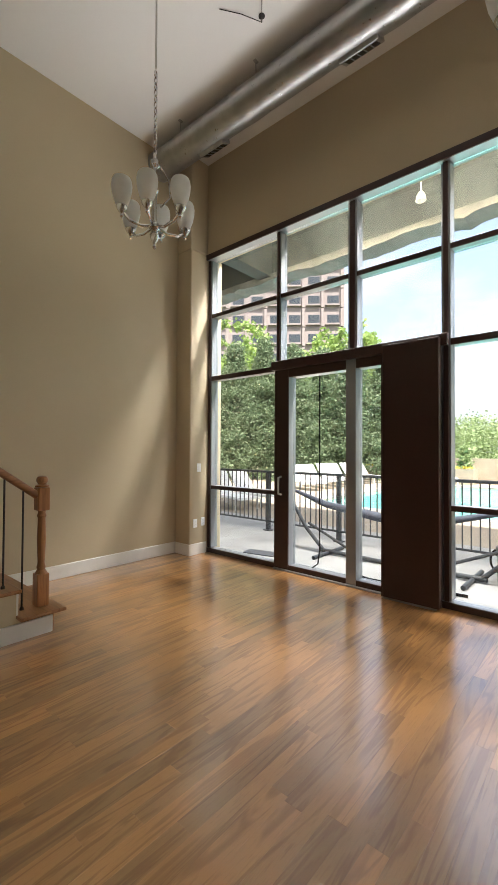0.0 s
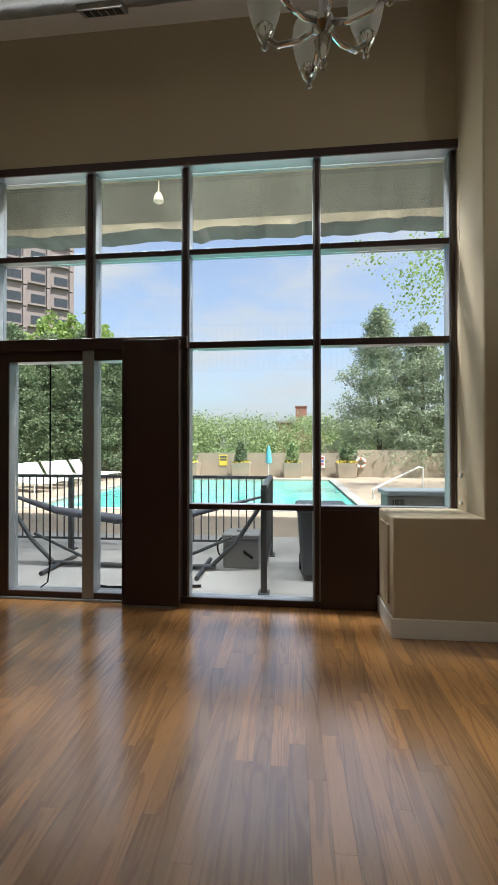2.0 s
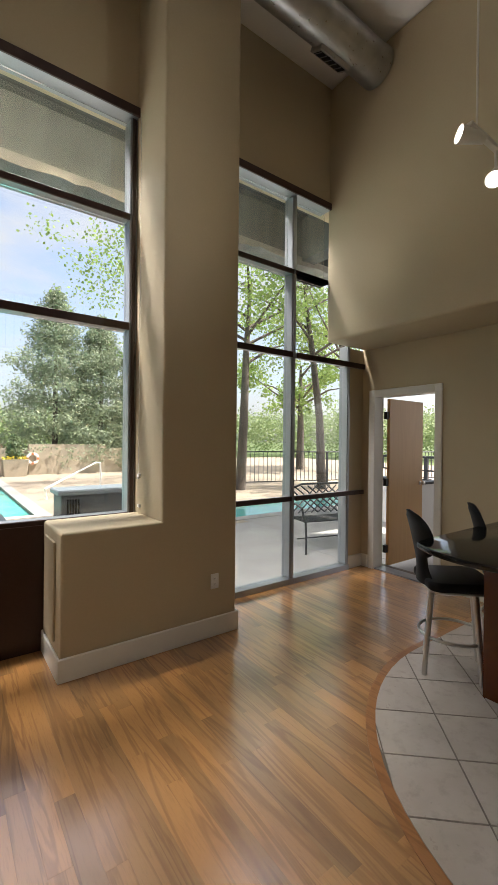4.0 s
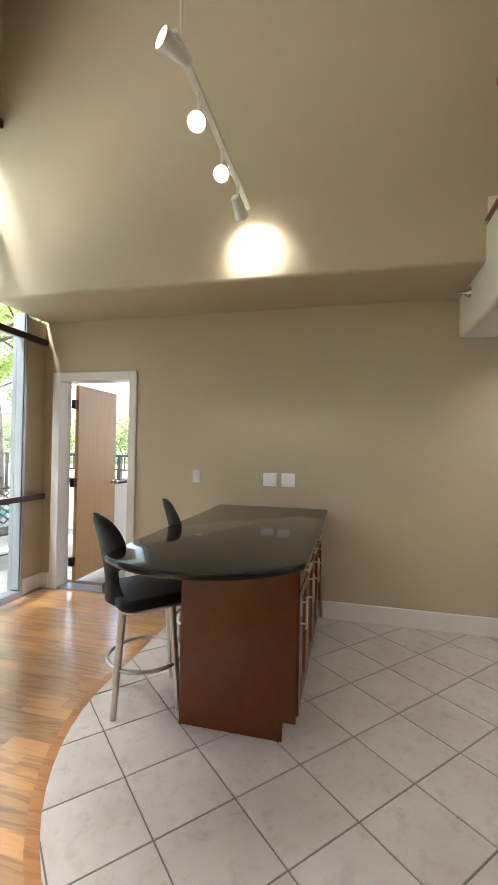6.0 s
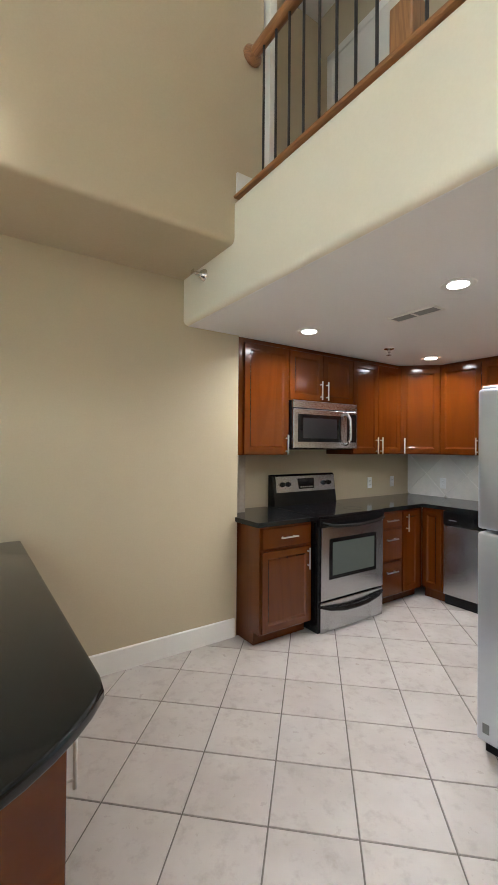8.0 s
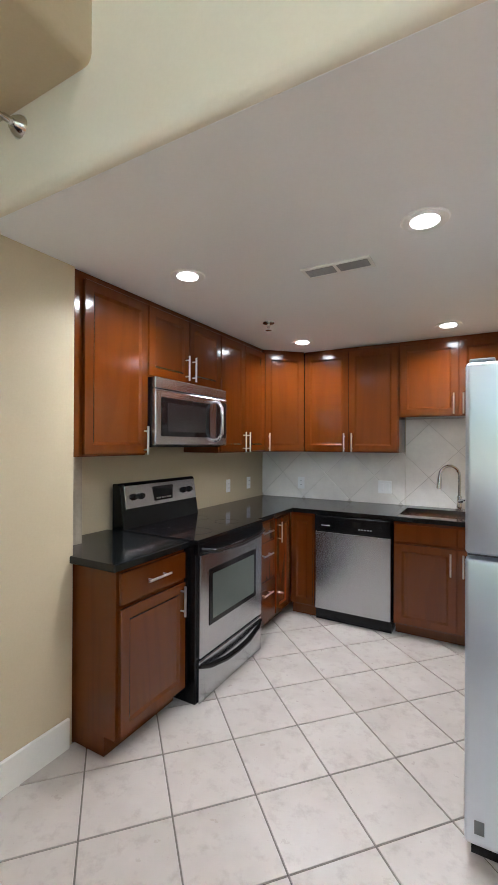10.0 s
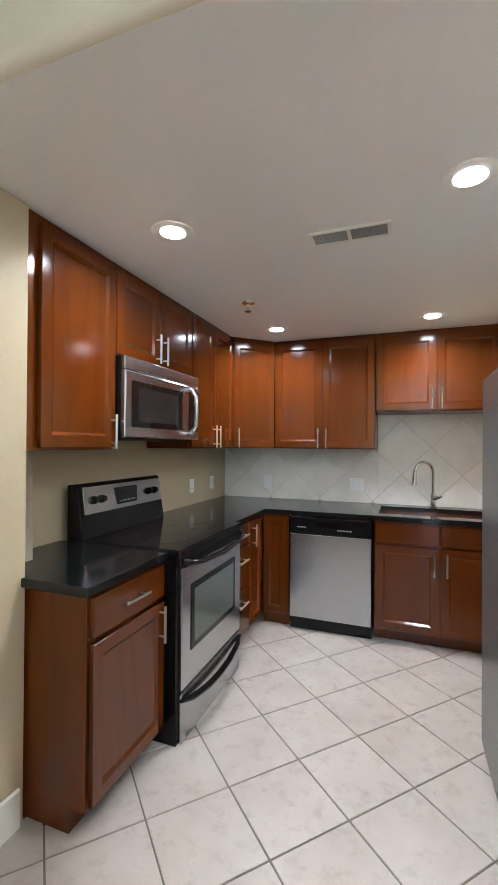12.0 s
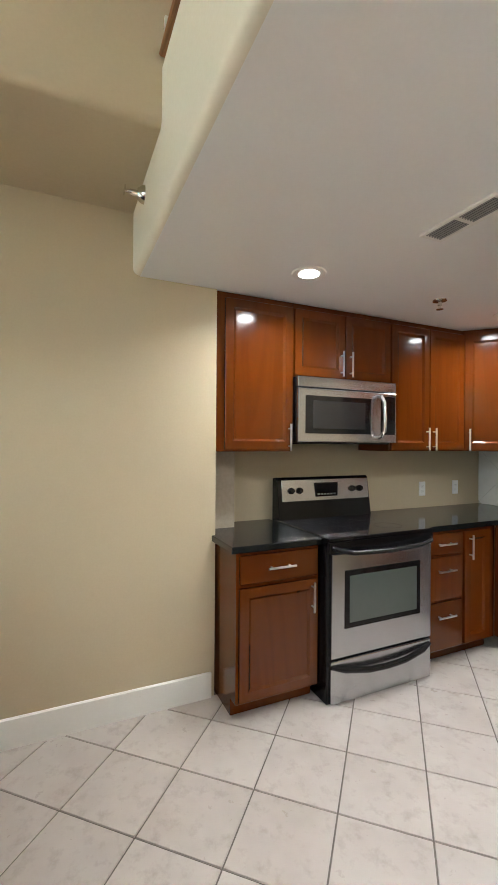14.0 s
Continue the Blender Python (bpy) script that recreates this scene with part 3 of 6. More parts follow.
# worktops
ct = thing("worktop", "black polished granite worktop beside the stove", "worktop")
part("slab", prism([(-0.305, -3.598), (-0.002, -3.598), (-0.002, -3.622), (XE - 0.002, -3.622), (XE - 0.002, -4.128), (-0.305, -4.128)], 0.873, 0.908), GRANITE, ct, bevel=0.004)
c2 = thing("worktop", "black polished granite corner worktop with a sink", "worktop")
bm = prism([(XE - 0.002, -4.894), (XE - 0.002, YS + 0.002), (-1.14, YS + 0.002), (-1.14, -5.545), (-0.305, -5.545), (-0.305, -4.894)], 0.873, 0.908)
part("slab", bm, GRANITE, c2, bevel=0.003)
part("back_strip", box(-1.90, -1.14, -6.198, -6.06, 0.873, 0.908), GRANITE, c2)
part("front_strip", box(-1.90, -1.14, -5.66, -5.545, 0.873, 0.908), GRANITE, c2, bevel=0.003)
part("end_strip", box(-1.983, -1.90, -6.198, -5.545, 0.873, 0.908), GRANITE, c2)
sk = thing("sink", "stainless steel double bowl sink under the worktop", "sink", (-1.52, -5.86, 0.0))
for nm, a, b in (("bowl", -0.385, -0.015), ("bowl", 0.015, 0.385)):
    bm = bmesh.new()
    top = [bm.verts.new((x, y, 0.872)) for x, y in rounded(a, b, -0.205, 0.205, 0.05)]
    lowr = [bm.verts.new((x, y, 0.70)) for x, y in rounded(a + 0.02, b - 0.02, -0.185, 0.185, 0.05)]
    n = len(top)
    for k in range(n):
        bm.faces.new((top[k], top[(k + 1) % n], lowr[(k + 1) % n], lowr[k]))
    bm.faces.new(lowr)
    part(nm, bm, STEEL, sk, smooth=True)
part("rim", box(-0.015, 0.015, -0.2, 0.2, 0.82, 0.868), STEEL, sk, bevel=0.006)
fc = thing("faucet", "chrome gooseneck kitchen faucet with a side lever", "faucet", (-1.535, -6.115, 0.908), -55)
part("base", lathe([(0.03, 0), (0.03, 0.012), (0.022, 0.02), (0.02, 0.11), (0.016, 0.12)], 18), CHROME, fc, smooth=True)
arc = [(0, 0, 0.11), (0, 0, 0.28)] + [(0, 0.085 - 0.085 * math.cos(radians(a)), 0.28 + 0.085 * math.sin(radians(a))) for a in range(20, 181, 20)]
part("neck", sweep(arc, 0.0125, 12), CHROME, fc, smooth=True)
part("spray_head", sweep([(0, 0.17, 0.28), (0, 0.172, 0.25), (0, 0.178, 0.18)], [0.014, 0.017, 0.02], 14), CHROME, fc, smooth=True)
part("lever", sweep([(0, 0, 0.075), (-0.03, 0, 0.08), (-0.11, 0.01, 0.105)], [0.02, 0.017, 0.007], 12), CHROME, fc, smooth=True)

# stove
stv = thing("stove", "stainless steel electric stove with a black glass top", "stove", (-0.352, -4.131, 0), -90)
W = 0.757
part("body", box(0, W, 0.006, 0.66, 0.02, 0.895), BLACK, stv, bevel=0.004)
part("cooktop", prism(rounded(-0.002, W + 0.002, -0.012, 0.60, 0.012), 0.896, 0.917), BGLASS, stv, "black glass cooktop", bevel=0.004)
for bx_, by_, r in ((0.2, 0.16, 0.105), (0.56, 0.16, 0.085), (0.2, 0.43, 0.075), (0.56, 0.43, 0.1)):
    bm = bmesh.new()
    o = [bm.verts.new((bx_ + r * math.cos(2 * math.pi * k / 32), by_ + r * math.sin(2 * math.pi * k / 32), 0.9175)) for k in range(32)]
    i = [bm.verts.new((bx_ + (r - 0.004) * math.cos(2 * math.pi * k / 32), by_ + (r - 0.004) * math.sin(2 * math.pi * k / 32), 0.9175)) for k in range(32)]
    for k in range(32):
        bm.faces.new((o[k], o[(k + 1) % 32], i[(k + 1) % 32], i[k]))
    part("burner_ring", bm, surface("burner_print", (0.09, 0.09, 0.09), 0.2, fine=30, bump=0), stv)
od = part("oven_door", box(0.022, W - 0.014, -0.012, 0.006, 0.265, 0.83), STEEL, stv, bevel=0.005, seg=2)
part("window_frame", box(0.105, W - 0.105, -0.0155, -0.011, 0.42, 0.735), BLACK, od, bevel=0.001)
part("window_glass", box(0.135, W - 0.135, -0.0175, -0.0155, 0.45, 0.705), surface("oven_glass", (0.10, 0.115, 0.10), 0.08, var=0.05, fine=20, bump=0, rvar=0.02), od)
part("door_handle", sweep([(0.03, -0.012, 0.862), (0.05, -0.04, 0.855), (0.14, -0.052, 0.838), (0.38, -0.056, 0.828), (0.62, -0.052, 0.838), (0.71, -0.04, 0.855), (0.73, -0.012, 0.862)], 0.014, 10), BLACK, od, "curved black handle", smooth=True)
part("trim_band", box(0, W, -0.012, 0.02, 0.834, 0.895), BLACK, stv, bevel=0.003)
dr = part("drawer", box(0.022, W - 0.014, -0.01, 0.006, 0.02, 0.252), STEEL, stv, bevel=0.006, seg=2)
part("drawer_handle", sweep([(0.02, -0.012, 0.225), (0.1, -0.03, 0.205), (0.25, -0.04, 0.183), (0.38, -0.042, 0.178), (0.51, -0.04, 0.183), (0.66, -0.03, 0.205), (0.735, -0.012, 0.225)], [0.010, 0.015, 0.017, 0.017, 0.017, 0.015, 0.010], 10), BLACK, dr, "curved black drawer handle", smooth=True)
bg = part("backguard", prism([(0.54, 0.90), (0.575, 0.90), (0.645, 0.90), (0.645, 1.19), (0.60, 1.195), (0.585, 1.18)], 0, W), BLACK, stv, bevel=0.004)
bg.matrix_basis = Matrix(((0, 0, 1, 0), (1, 0, 0, 0), (0, 1, 0, 0), (0, 0, 0, 1)))
cp = part("control_panel", prism([(0.556, 1.035), (0.566, 1.034), (0.588, 1.175), (0.576, 1.178)], 0.03, W - 0.012), STEEL, stv, "steel control panel", bevel=0.002)
cp.matrix_basis = bg.matrix_basis.copy()
tilt = pose(0, 0, 0, 81)
for kx in (0.10, 0.165, 0.60, 0.665):
    part("knob", lathe([(0.022, 0), (0.021, 0.012), (0.016, 0.016), (0.015, 0.028), (0.004, 0.029)], 18, (kx, 0.567, 1.105), m=tilt), BLACK, stv, smooth=True)
dp = part("display", box(0.29, 0.47, 0.557, 0.58, 1.06, 1.155), BGLASS, stv, "dark digital clock display")
for k in range(6):
    part("button", box(0.305 + 0.026 * k, 0.322 + 0.026 * k, 0.5555, 0.558, 1.072, 1.082), surface("button_print", (0.25, 0.25, 0.2), 0.4, fine=20, bump=0), dp)

# microwave
mw = thing("microwave", "stainless steel over-range microwave under the cabinet", "microwave", (-0.055, -4.113, 0), -90)
W = 0.76
part("body", box(0, W, 0.012, 0.38, 1.43, 1.829), BLACK, mw, bevel=0.003)
part("top_vent", box(0.0, W, -0.012, 0.012, 1.765, 1.829), STEEL, mw, bevel=0.004)
fd = part("door", box(0.0, W, -0.016, 0.012, 1.432, 1.76), STEEL, mw, bevel=0.006, seg=2)
part("window", box(0.05, 0.545, -0.019, -0.015, 1.485, 1.715), BGLASS, fd, bevel=0.001)
part("window_mesh", box(0.10, 0.495, -0.0205, -0.019, 1.515, 1.685), surface("oven_mesh", (0.02, 0.02, 0.021), 0.2, fine=60, bump=0, rvar=0.0), fd)
part("control_panel", box(0.625, 0.745, -0.019, -0.015, 1.485, 1.735), BGLASS, fd, bevel=0.001)
part("door_handle", sweep([(0.60, -0.012, 1.735), (0.60, -0.05, 1.73), (0.60, -0.078, 1.69), (0.60, -0.085, 1.60), (0.60, -0.078, 1.51), (0.60, -0.05, 1.47), (0.60, -0.012, 1.465)], 0.0125, 12), CHROME, fd, "bowed chrome handle", smooth=True)
part("underside", box(0.02, W - 0.02, 0.03, 0.36, 1.42, 1.43), BLACK, mw)

# dishwasher
dsh = thing("dishwasher", "stainless steel dishwasher with a black control strip", "dishwasher", (-0.4985, YB2 + 0.005, 0), 180)
W = 0.605
part("body", box(0.002, W - 0.002, 0.02, 0.58, 0.01, 0.868), BLACK, dsh)
part("door", box(0.003, W - 0.003, -0.014, 0.02, 0.105, 0.735), STEEL, dsh, bevel=0.006, seg=2)
cpn = part("control_panel", box(0.003, W - 0.003, -0.02, 0.02, 0.74, 0.866), BLACK, dsh, bevel=0.008, seg=2)
part("handle_recess", prism([(0.20, 0.835), (0.40, 0.835), (0.385, 0.80), (0.30, 0.79), (0.215, 0.80)], 0, 0.004), BGLASS, cpn).matrix_basis = Matrix(((1, 0, 0, 0), (0, 0, 1, -0.0245), (0, 1, 0, 0), (0, 0, 0, 1)))
for k in range(5):
    part("button", box(0.36 + 0.022 * k, 0.375 + 0.022 * k, -0.0225, -0.019, 0.775, 0.783), surface("grey_print", (0.3, 0.3, 0.3), 0.4, fine=20, bump=0), cpn)
part("dial", lathe([(0.014, 0), (0.012, 0.012), (0.003, 0.013)], 16, (0.525, -0.02, 0.80), m=pose(0, 0, 0, 90)), BLACK, cpn, smooth=True)
part("maker_mark", box(0.06, 0.13, -0.0225, -0.019, 0.785, 0.791), surface("mark_print", (0.35, 0.35, 0.35), 0.4, fine=20, bump=0), cpn)
part("toe_panel", box(0.003, W - 0.003, 0.03, 0.05, 0.0, 0.10), BLACK, dsh)

# refrigerator
GREYP2 = surface("grey_side_enamel", (0.16, 0.165, 0.17), 0.3, metal=0.3, var=0.04, fine=80, bump=0.02, rvar=0.03)
FR = surface("pale_steel_skin", (0.62, 0.66, 0.72), 0.3, metal=0.8, var=0.02, fine=50, bump=0.0, stretch=(1, 1, 10), rvar=0.02)
frg = thing("refrigerator", "pale steel top-freezer refrigerator facing the windows", "refrigerator", (-1.655, -3.90, 0), 180)
part("body", box(0.004, 0.75, 0.075, 0.77, 0.03, 1.715), GREYP2, frg, bevel=0.008, seg=2)
f1 = part("freezer_door", box(0, 0.754, 0, 0.068, 1.07, 1.725), FR, frg, bevel=0.014, smooth=True, seg=3)
f2 = part("fridge_door", box(0, 0.754, 0, 0.068, 0.085, 1.055), FR, frg, bevel=0.014, smooth=True, seg=3)
for fd_, a, b in ((f1, 1.12, 1.48), (f2, 1.01, 0.52)):
    part("handle", sweep([(0.69, 0.0, a), (0.69, -0.045, a + (b - a) * 0.08), (0.69, -0.045, b - (b - a) * 0.08), (0.69, 0.0, b)], 0.011, 8), FR, fd_, smooth=True)
part("badge", box(0.03, 0.06, -0.002, 0.001, 0.13, 0.175), GREYP2, f2, "small grey maker's plate")
part("hinge_cap", box(0.01, 0.09, 0.02, 0.1, 1.725, 1.74), GREYP2, frg, bevel=0.004)
part("toe_grille", box(0.02, 0.73, 0.05, 0.075, 0.02, 0.08), BLACK, frg)
for lx in (0.05, 0.70):
    for ly in (0.12, 0.72):
        part("foot", lathe([(0.02, 0), (0.02, 0.03)], 10, (lx, ly, 0.008)), BLACK, frg)


# outlets and switches
def plate(label, at, rz, gangs=1, outlet=False, category="switch"):
    w = 0.07 + 0.046 * (gangs - 1)
    p = thing("wall_outlet" if outlet else "light_switch", label, category, at, rz)
    part("plate", box(-w / 2, w / 2, -0.007, 0, -0.0575, 0.0575), PLATE, p, bevel=0.003)
    for g in range(gangs):
        x = (g - (gangs - 1) / 2) * 0.046
        if outlet:
            for z in (-0.02, 0.02):
                r = part("socket", box(x - 0.014, x + 0.014, -0.0095, -0.006, z - 0.013, z + 0.013), PLATE, p, bevel=0.002)
                for sx in (-0.006, 0.006):
                    part("slot", box(x + sx - 0.001, x + sx + 0.001, -0.0101, -0.009, z - 0.004, z + 0.005), BLACK, r)
        else:
            part("rocker", box(x - 0.016, x + 0.016, -0.011, -0.006, -0.033, 0.033), PLATE, p, bevel=0.002)
    return p


plate("white single light switch by the open door", (0, -1.005, 1.145), -90)
plate("white double light switch above the breakfast bar", (0, -1.675, 1.136), -90, 2)
plate("white double light switch above the breakfast bar", (0, -1.833, 1.136), -90, 2)
plate("white wall outlet low on the column plinth", (-2.435, 0.056, 0.42), 0, 1, True, "outlet")
plate("white wall outlet on the tiled splashback", (-0.12, YS + 0.0105, 1.06), 180, 1, True, "outlet")
plate("white double switch on the tiled splashback", (-0.93, YS + 0.0105, 1.06), 180, 2)
plate("white wall outlet behind the corner worktop", (XE, -5.53, 1.06), -90, 1, True, "outlet")
plate("white wall outlet behind the corner worktop", (XE, -5.91, 1.06), -90, 1, True, "outlet")
plate("white light switch on the window pilaster", (-8.43, 0.42, 1.17), 90)
plate("white wall outlet low on the window pilaster", (-8.43, 0.36, 0.42), 90, 1, True, "outlet")
plate("white wall outlet low on the window pilaster", (-8.43, 0.50, 0.43), 90, 1, True, "outlet")

# breakfast bar
isl = thing("breakfast_bar", "cherry breakfast bar base against the wall", "breakfast bar")
bm = box(-1.54, -0.003, -2.10, -1.535, 0.1, 0.872)
box(-1.54, -0.003, -2.04, -1.535, 0.0, 0.1, bm)
part("body", bm, CHERRY, isl, bevel=0.002)
part("end_panel", prism([(-2.05, 0.0), (-2.05, 0.1), (-2.115, 0.1), (-2.115, 0.872), (-1.525, 0.872), (-1.525, 0.0)], -1.56, -1.541), CHERRY, isl, bevel=0.002).matrix_basis = Matrix(((0, 0, 1, 0), (1, 0, 0, 0), (0, 1, 0, 0), (0, 0, 0, 1)))
for a in (0.01, 0.39, 0.77, 1.15):
    holder = part("drawer", box(a, a + 0.37, -0.02, 0, 0.715, 0.855), CHERRY, isl, bevel=0.003)
    holder.matrix_basis = Matrix.Translation((-1.53, -2.102, 0))
    handle_bar(holder, a + 0.185, 0.785, 0.16, False)
    dd = shaker("door", a, a + 0.37, 0.115, 0.70, isl, CHERRY)
    dd.matrix_basis = Matrix.Translation((-1.53, -2.102, 0))
    handle_bar(dd, a + 0.04, 0.60, 0.16, True)
it = thing("bar_counter", "black granite bar top with rounded outer corners", "worktop")
# the outer end is one shallow bow between two eased corners
mx_, my_, bow, half_ = -1.785, -1.715, 0.21, 0.45
br_ = (half_ ** 2 + bow ** 2) / (2 * bow)
ux, uy = Vector((0.13, -0.89)).normalized()
ox, oy = -uy * 1.0, ux * 1.0
cxb, cyb = mx_ + ox * (br_ - bow), my_ + oy * (br_ - bow)
sweep_a = math.asin(half_ / br_)
end_ = []
for k in range(17):
    a = -sweep_a + 2 * sweep_a * k / 16
    end_.append((cxb - ox * br_ * math.cos(a) + ux * br_ * math.sin(a), cyb - oy * br_ * math.cos(a) + uy * br_ * math.sin(a)))
part("slab", prism([(-0.003, -1.235), (-1.70, -1.245), (-1.79, -1.255)] + end_ + [(-1.66, -2.168), (-0.003, -2.168)], 0.873, 0.905), GRANITE, it, bevel=0.009, smooth=True, seg=3)


# bar stools
def stool(at, rz, label, swivel=0):
    s = thing("bar_stool", label, "stool", at, rz, "bar stools")
    part("seat", prism(rounded(-0.215, 0.215, -0.215, 0.205, 0.07), 0.56, 0.62), LEATHER, s, "padded black seat", bevel=0.02, smooth=True, seg=3).matrix_basis = pose(0, 0, 0, 0, 0, swivel)
    part("seat_plate", prism(rounded(-0.20, 0.20, -0.20, 0.19, 0.06), 0.545, 0.561), NICKEL, s, bevel=0.004).matrix_basis = pose(0, 0, 0, 0, 0, swivel)
    # keyhole back: flared foot, narrow waist, round head, gently dished
    bm = bmesh.new()
    N, M = 22, 12
    front_, rear_ = [], []
    for i in range(N + 1):
        u = i / N
        z = 0.572 + 0.47 * u
        waist = 0.085 + 0.075 * max(0.0, 1 - u / 0.24) ** 1.4
        k = (u - 0.665) / 0.335
        head = 0.190 * math.sqrt(max(0.0, 1 - min(1.0, abs(k)) ** 2.2))
        half = max(waist if u < 0.5 else 0.012, head)
        lean = 0.185 + 0.085 * u * u
        f_, r_ = [], []
        for j in range(M + 1):
            q = -1 + 2 * j / M
            puff = 0.017 * (1 - abs(q) ** 4) ** 0.5 * (1.0 if u < 0.95 else 0.6)
            y = lean + 0.02 - 0.06 * q * q * (half / 0.19)
            f_.append(bm.verts.new((q * half, y - puff, z)))
            r_.append(bm.verts.new((q * half, y + puff + 0.002, z)))
        front_.append(f_)
        rear_.append(r_)
    for i in range(N):
        for j in range(M):
            bm.faces.new((front_[i][j], front_[i][j + 1], front_[i + 1][j + 1], front_[i + 1][j]))
            bm.faces.new((rear_[i][j], rear_[i + 1][j], rear_[i + 1][j + 1], rear_[i][j + 1]))
        bm.faces.new((front_[i][0], front_[i + 1][0], rear_[i + 1][0], rear_[i][0]))
        bm.faces.new((front_[i][M], rear_[i][M], rear_[i + 1][M], front_[i + 1][M]))
    for j in range(M):
        bm.faces.new((front_[0][j], rear_[0][j], rear_[0][j + 1], front_[0][j + 1]))
        bm.faces.new((front_[N][j], front_[N][j + 1], rear_[N][j + 1], rear_[N][j]))
    part("backrest", bm, LEATHER, s, "rounded keyhole-shaped black backrest", smooth=True).matrix_basis = pose(0, 0, 0, 0, 0, swivel)
    for sx in (-1, 1):
        for sy in (-1, 1):
            lg = sweep([(sx * 0.125, sy * 0.125, 0.547), (sx * 0.165, sy * 0.165, 0.0)], [0.02, 0.016], 10)
            part("leg", lg, NICKEL, s, smooth=True)
    ring = [(0.205 * math.cos(2 * math.pi * k / 28), 0.205 * math.sin(2 * math.pi * k / 28), 0.24) for k in range(28)]
    part("footrest_ring", sweep(ring, 0.011, 8, close=True), NICKEL, s, smooth=True)
    part("swivel", lathe([(0.05, 0.51), (0.05, 0.533), (0.09, 0.536), (0.09, 0.546)], 20), NICKEL, s, smooth=True)
    return s


stool((-1.40, -1.255, 0.01), 30, "swivel bar stool with black seat, near the bar's end", 18)
stool((-0.80, -1.385, 0.01), 28, "swivel bar stool with black seat, near the wall")


# recessed lamps, vent and sprinkler heads
CANLENS = glow("lamp_lens", (1.0, 0.96, 0.9), 5.0)
for x, y in ((-0.41, -3.965), (-1.515, -3.975), (-0.40, -5.51), (-1.49, -5.53)):
    c = thing("recessed_lamp", "round white recessed ceiling lamp, lit", "lamp", (x, y, ZK - 0.003), 0, "recessed lamps")
    bm = bmesh.new()
    n = 28
    for r0, r1, z0, z1 in ((0.088, 0.084, 0.0025, -0.003), (0.084, 0.050, -0.003, -0.0025)):
        a = [bm.verts.new((r0 * math.cos(2 * math.pi * k / n), r0 * math.sin(2 * math.pi * k / n), z0)) for k in range(n)]
        b = [bm.verts.new((r1 * math.cos(2 * math.pi * k / n), r1 * math.sin(2 * math.pi * k / n), z1)) for k in range(n)]
        for k in range(n):
            bm.faces.new((a[k], a[(k + 1) % n], b[(k + 1) % n], b[k]))
    part("trim_ring", bm, TRIM, c, smooth=True)
    part("lens", lathe([(0.052, -0.001), (0.050, -0.0045), (0.03, -0.005), (0.001, -0.005)], n), CANLENS, c)
    lt = new("lamp_light", bpy.data.lights.new("lamp_light", "AREA"))
    lt.data.shape = "DISK"
    lt.data.size = 0.10
    lt.data.energy = LAMP_W
    lt.data.color = (1.0, 0.97, 0.92)
    lt.data.spread = radians(150)
    lt.matrix_world = pose(x, y, ZK - 0.012)

SLATG = surface("grey_slat_paint", (0.30, 0.30, 0.29), 0.5, fine=40, bump=0)
vt = thing("ceiling_vent", "white metal ceiling register with slats", "vent", (-1.10, -4.225, ZK))
part("frame", box(-0.165, 0.165, -0.06, -0.045, -0.01, 0), TRIM, vt, bevel=0.002)
part("frame", box(-0.165, 0.165, 0.045, 0.06, -0.01, 0), TRIM, vt, bevel=0.002)
for a in (-0.165, -0.005, 0.15):
    part("frame", box(a, a + 0.015, -0.045, 0.045, -0.009, 0), TRIM, vt)
part("backing", box(-0.15, 0.15, -0.045, 0.045, -0.002, -0.0005), surface("dark_void", (0.05, 0.05, 0.05), 0.9, fine=20, bump=0), vt)
for k in range(6):
    sl_ = part("slat", box(-0.15, 0.15, -0.003, 0.003, -0.001, 0.0), SLATG, vt)
    sl_.matrix_basis = pose(0, -0.036 + 0.0145 * k, -0.006, 40, 0, 0)
sp = thing("sprinkler", "chrome pendent sprinkler head on the kitchen ceiling", "sprinkler", (-0.40, -4.89, ZK))
part("escutcheon", lathe([(0.042, 0), (0.04, -0.006), (0.02, -0.012)], 20), CHROME, sp, smooth=True)
part("body", lathe([(0.012, -0.01), (0.012, -0.03), (0.007, -0.034), (0.007, -0.05)], 12), CHROME, sp, smooth=True)
part("deflector", lathe([(0.008, -0.05), (0.022, -0.053), (0.022, -0.055), (0.004, -0.057)], 16), CHROME, sp, smooth=True)
s2 = thing("sprinkler", "chrome sidewall sprinkler head on the loft edge", "sprinkler", (-0.30, YF, 2.54))
tm = pose(0, 0, 0, -90)
part("escutcheon", lathe([(0.04, 0), (0.036, 0.012), (0.022, 0.03)], 20, m=tm), CHROME, s2, smooth=True)
part("body", lathe([(0.013, 0.028), (0.012, 0.06), (0.008, 0.065), (0.008, 0.085)], 12, m=tm), CHROME, s2, smooth=True)
part("deflector", box(-0.02, 0.02, 0.083, 0.087, -0.012, 0.016), CHROME, s2)

# ---- living room ----
# round duct under the ceiling
duct = thing("air_duct", "round galvanised spiral air duct under the ceiling", "duct")
DY, DZ, DR = -0.06, 5.2, 0.178
bm = bmesh.new()
xs = [XW + 0.002 + (8.06 - 0.004) * k / 40 for k in range(41)]
rings = []
for k, x in enumerate(xs):
    r = DR + (0.006 if k % 8 == 0 else 0.0)
    rings.append([bm.verts.new((x, DY + r * math.cos(2 * math.pi * j / 36), DZ + r * math.sin(2 * math.pi * j / 36))) for j in range(36)])
for a, b in zip(rings, rings[1:]):
    for j in range(36):
        bm.faces.new((a[j], a[(j + 1) % 36], b[(j + 1) % 36], b[j]))
part("pipe", bm, GALV, duct, smooth=True)
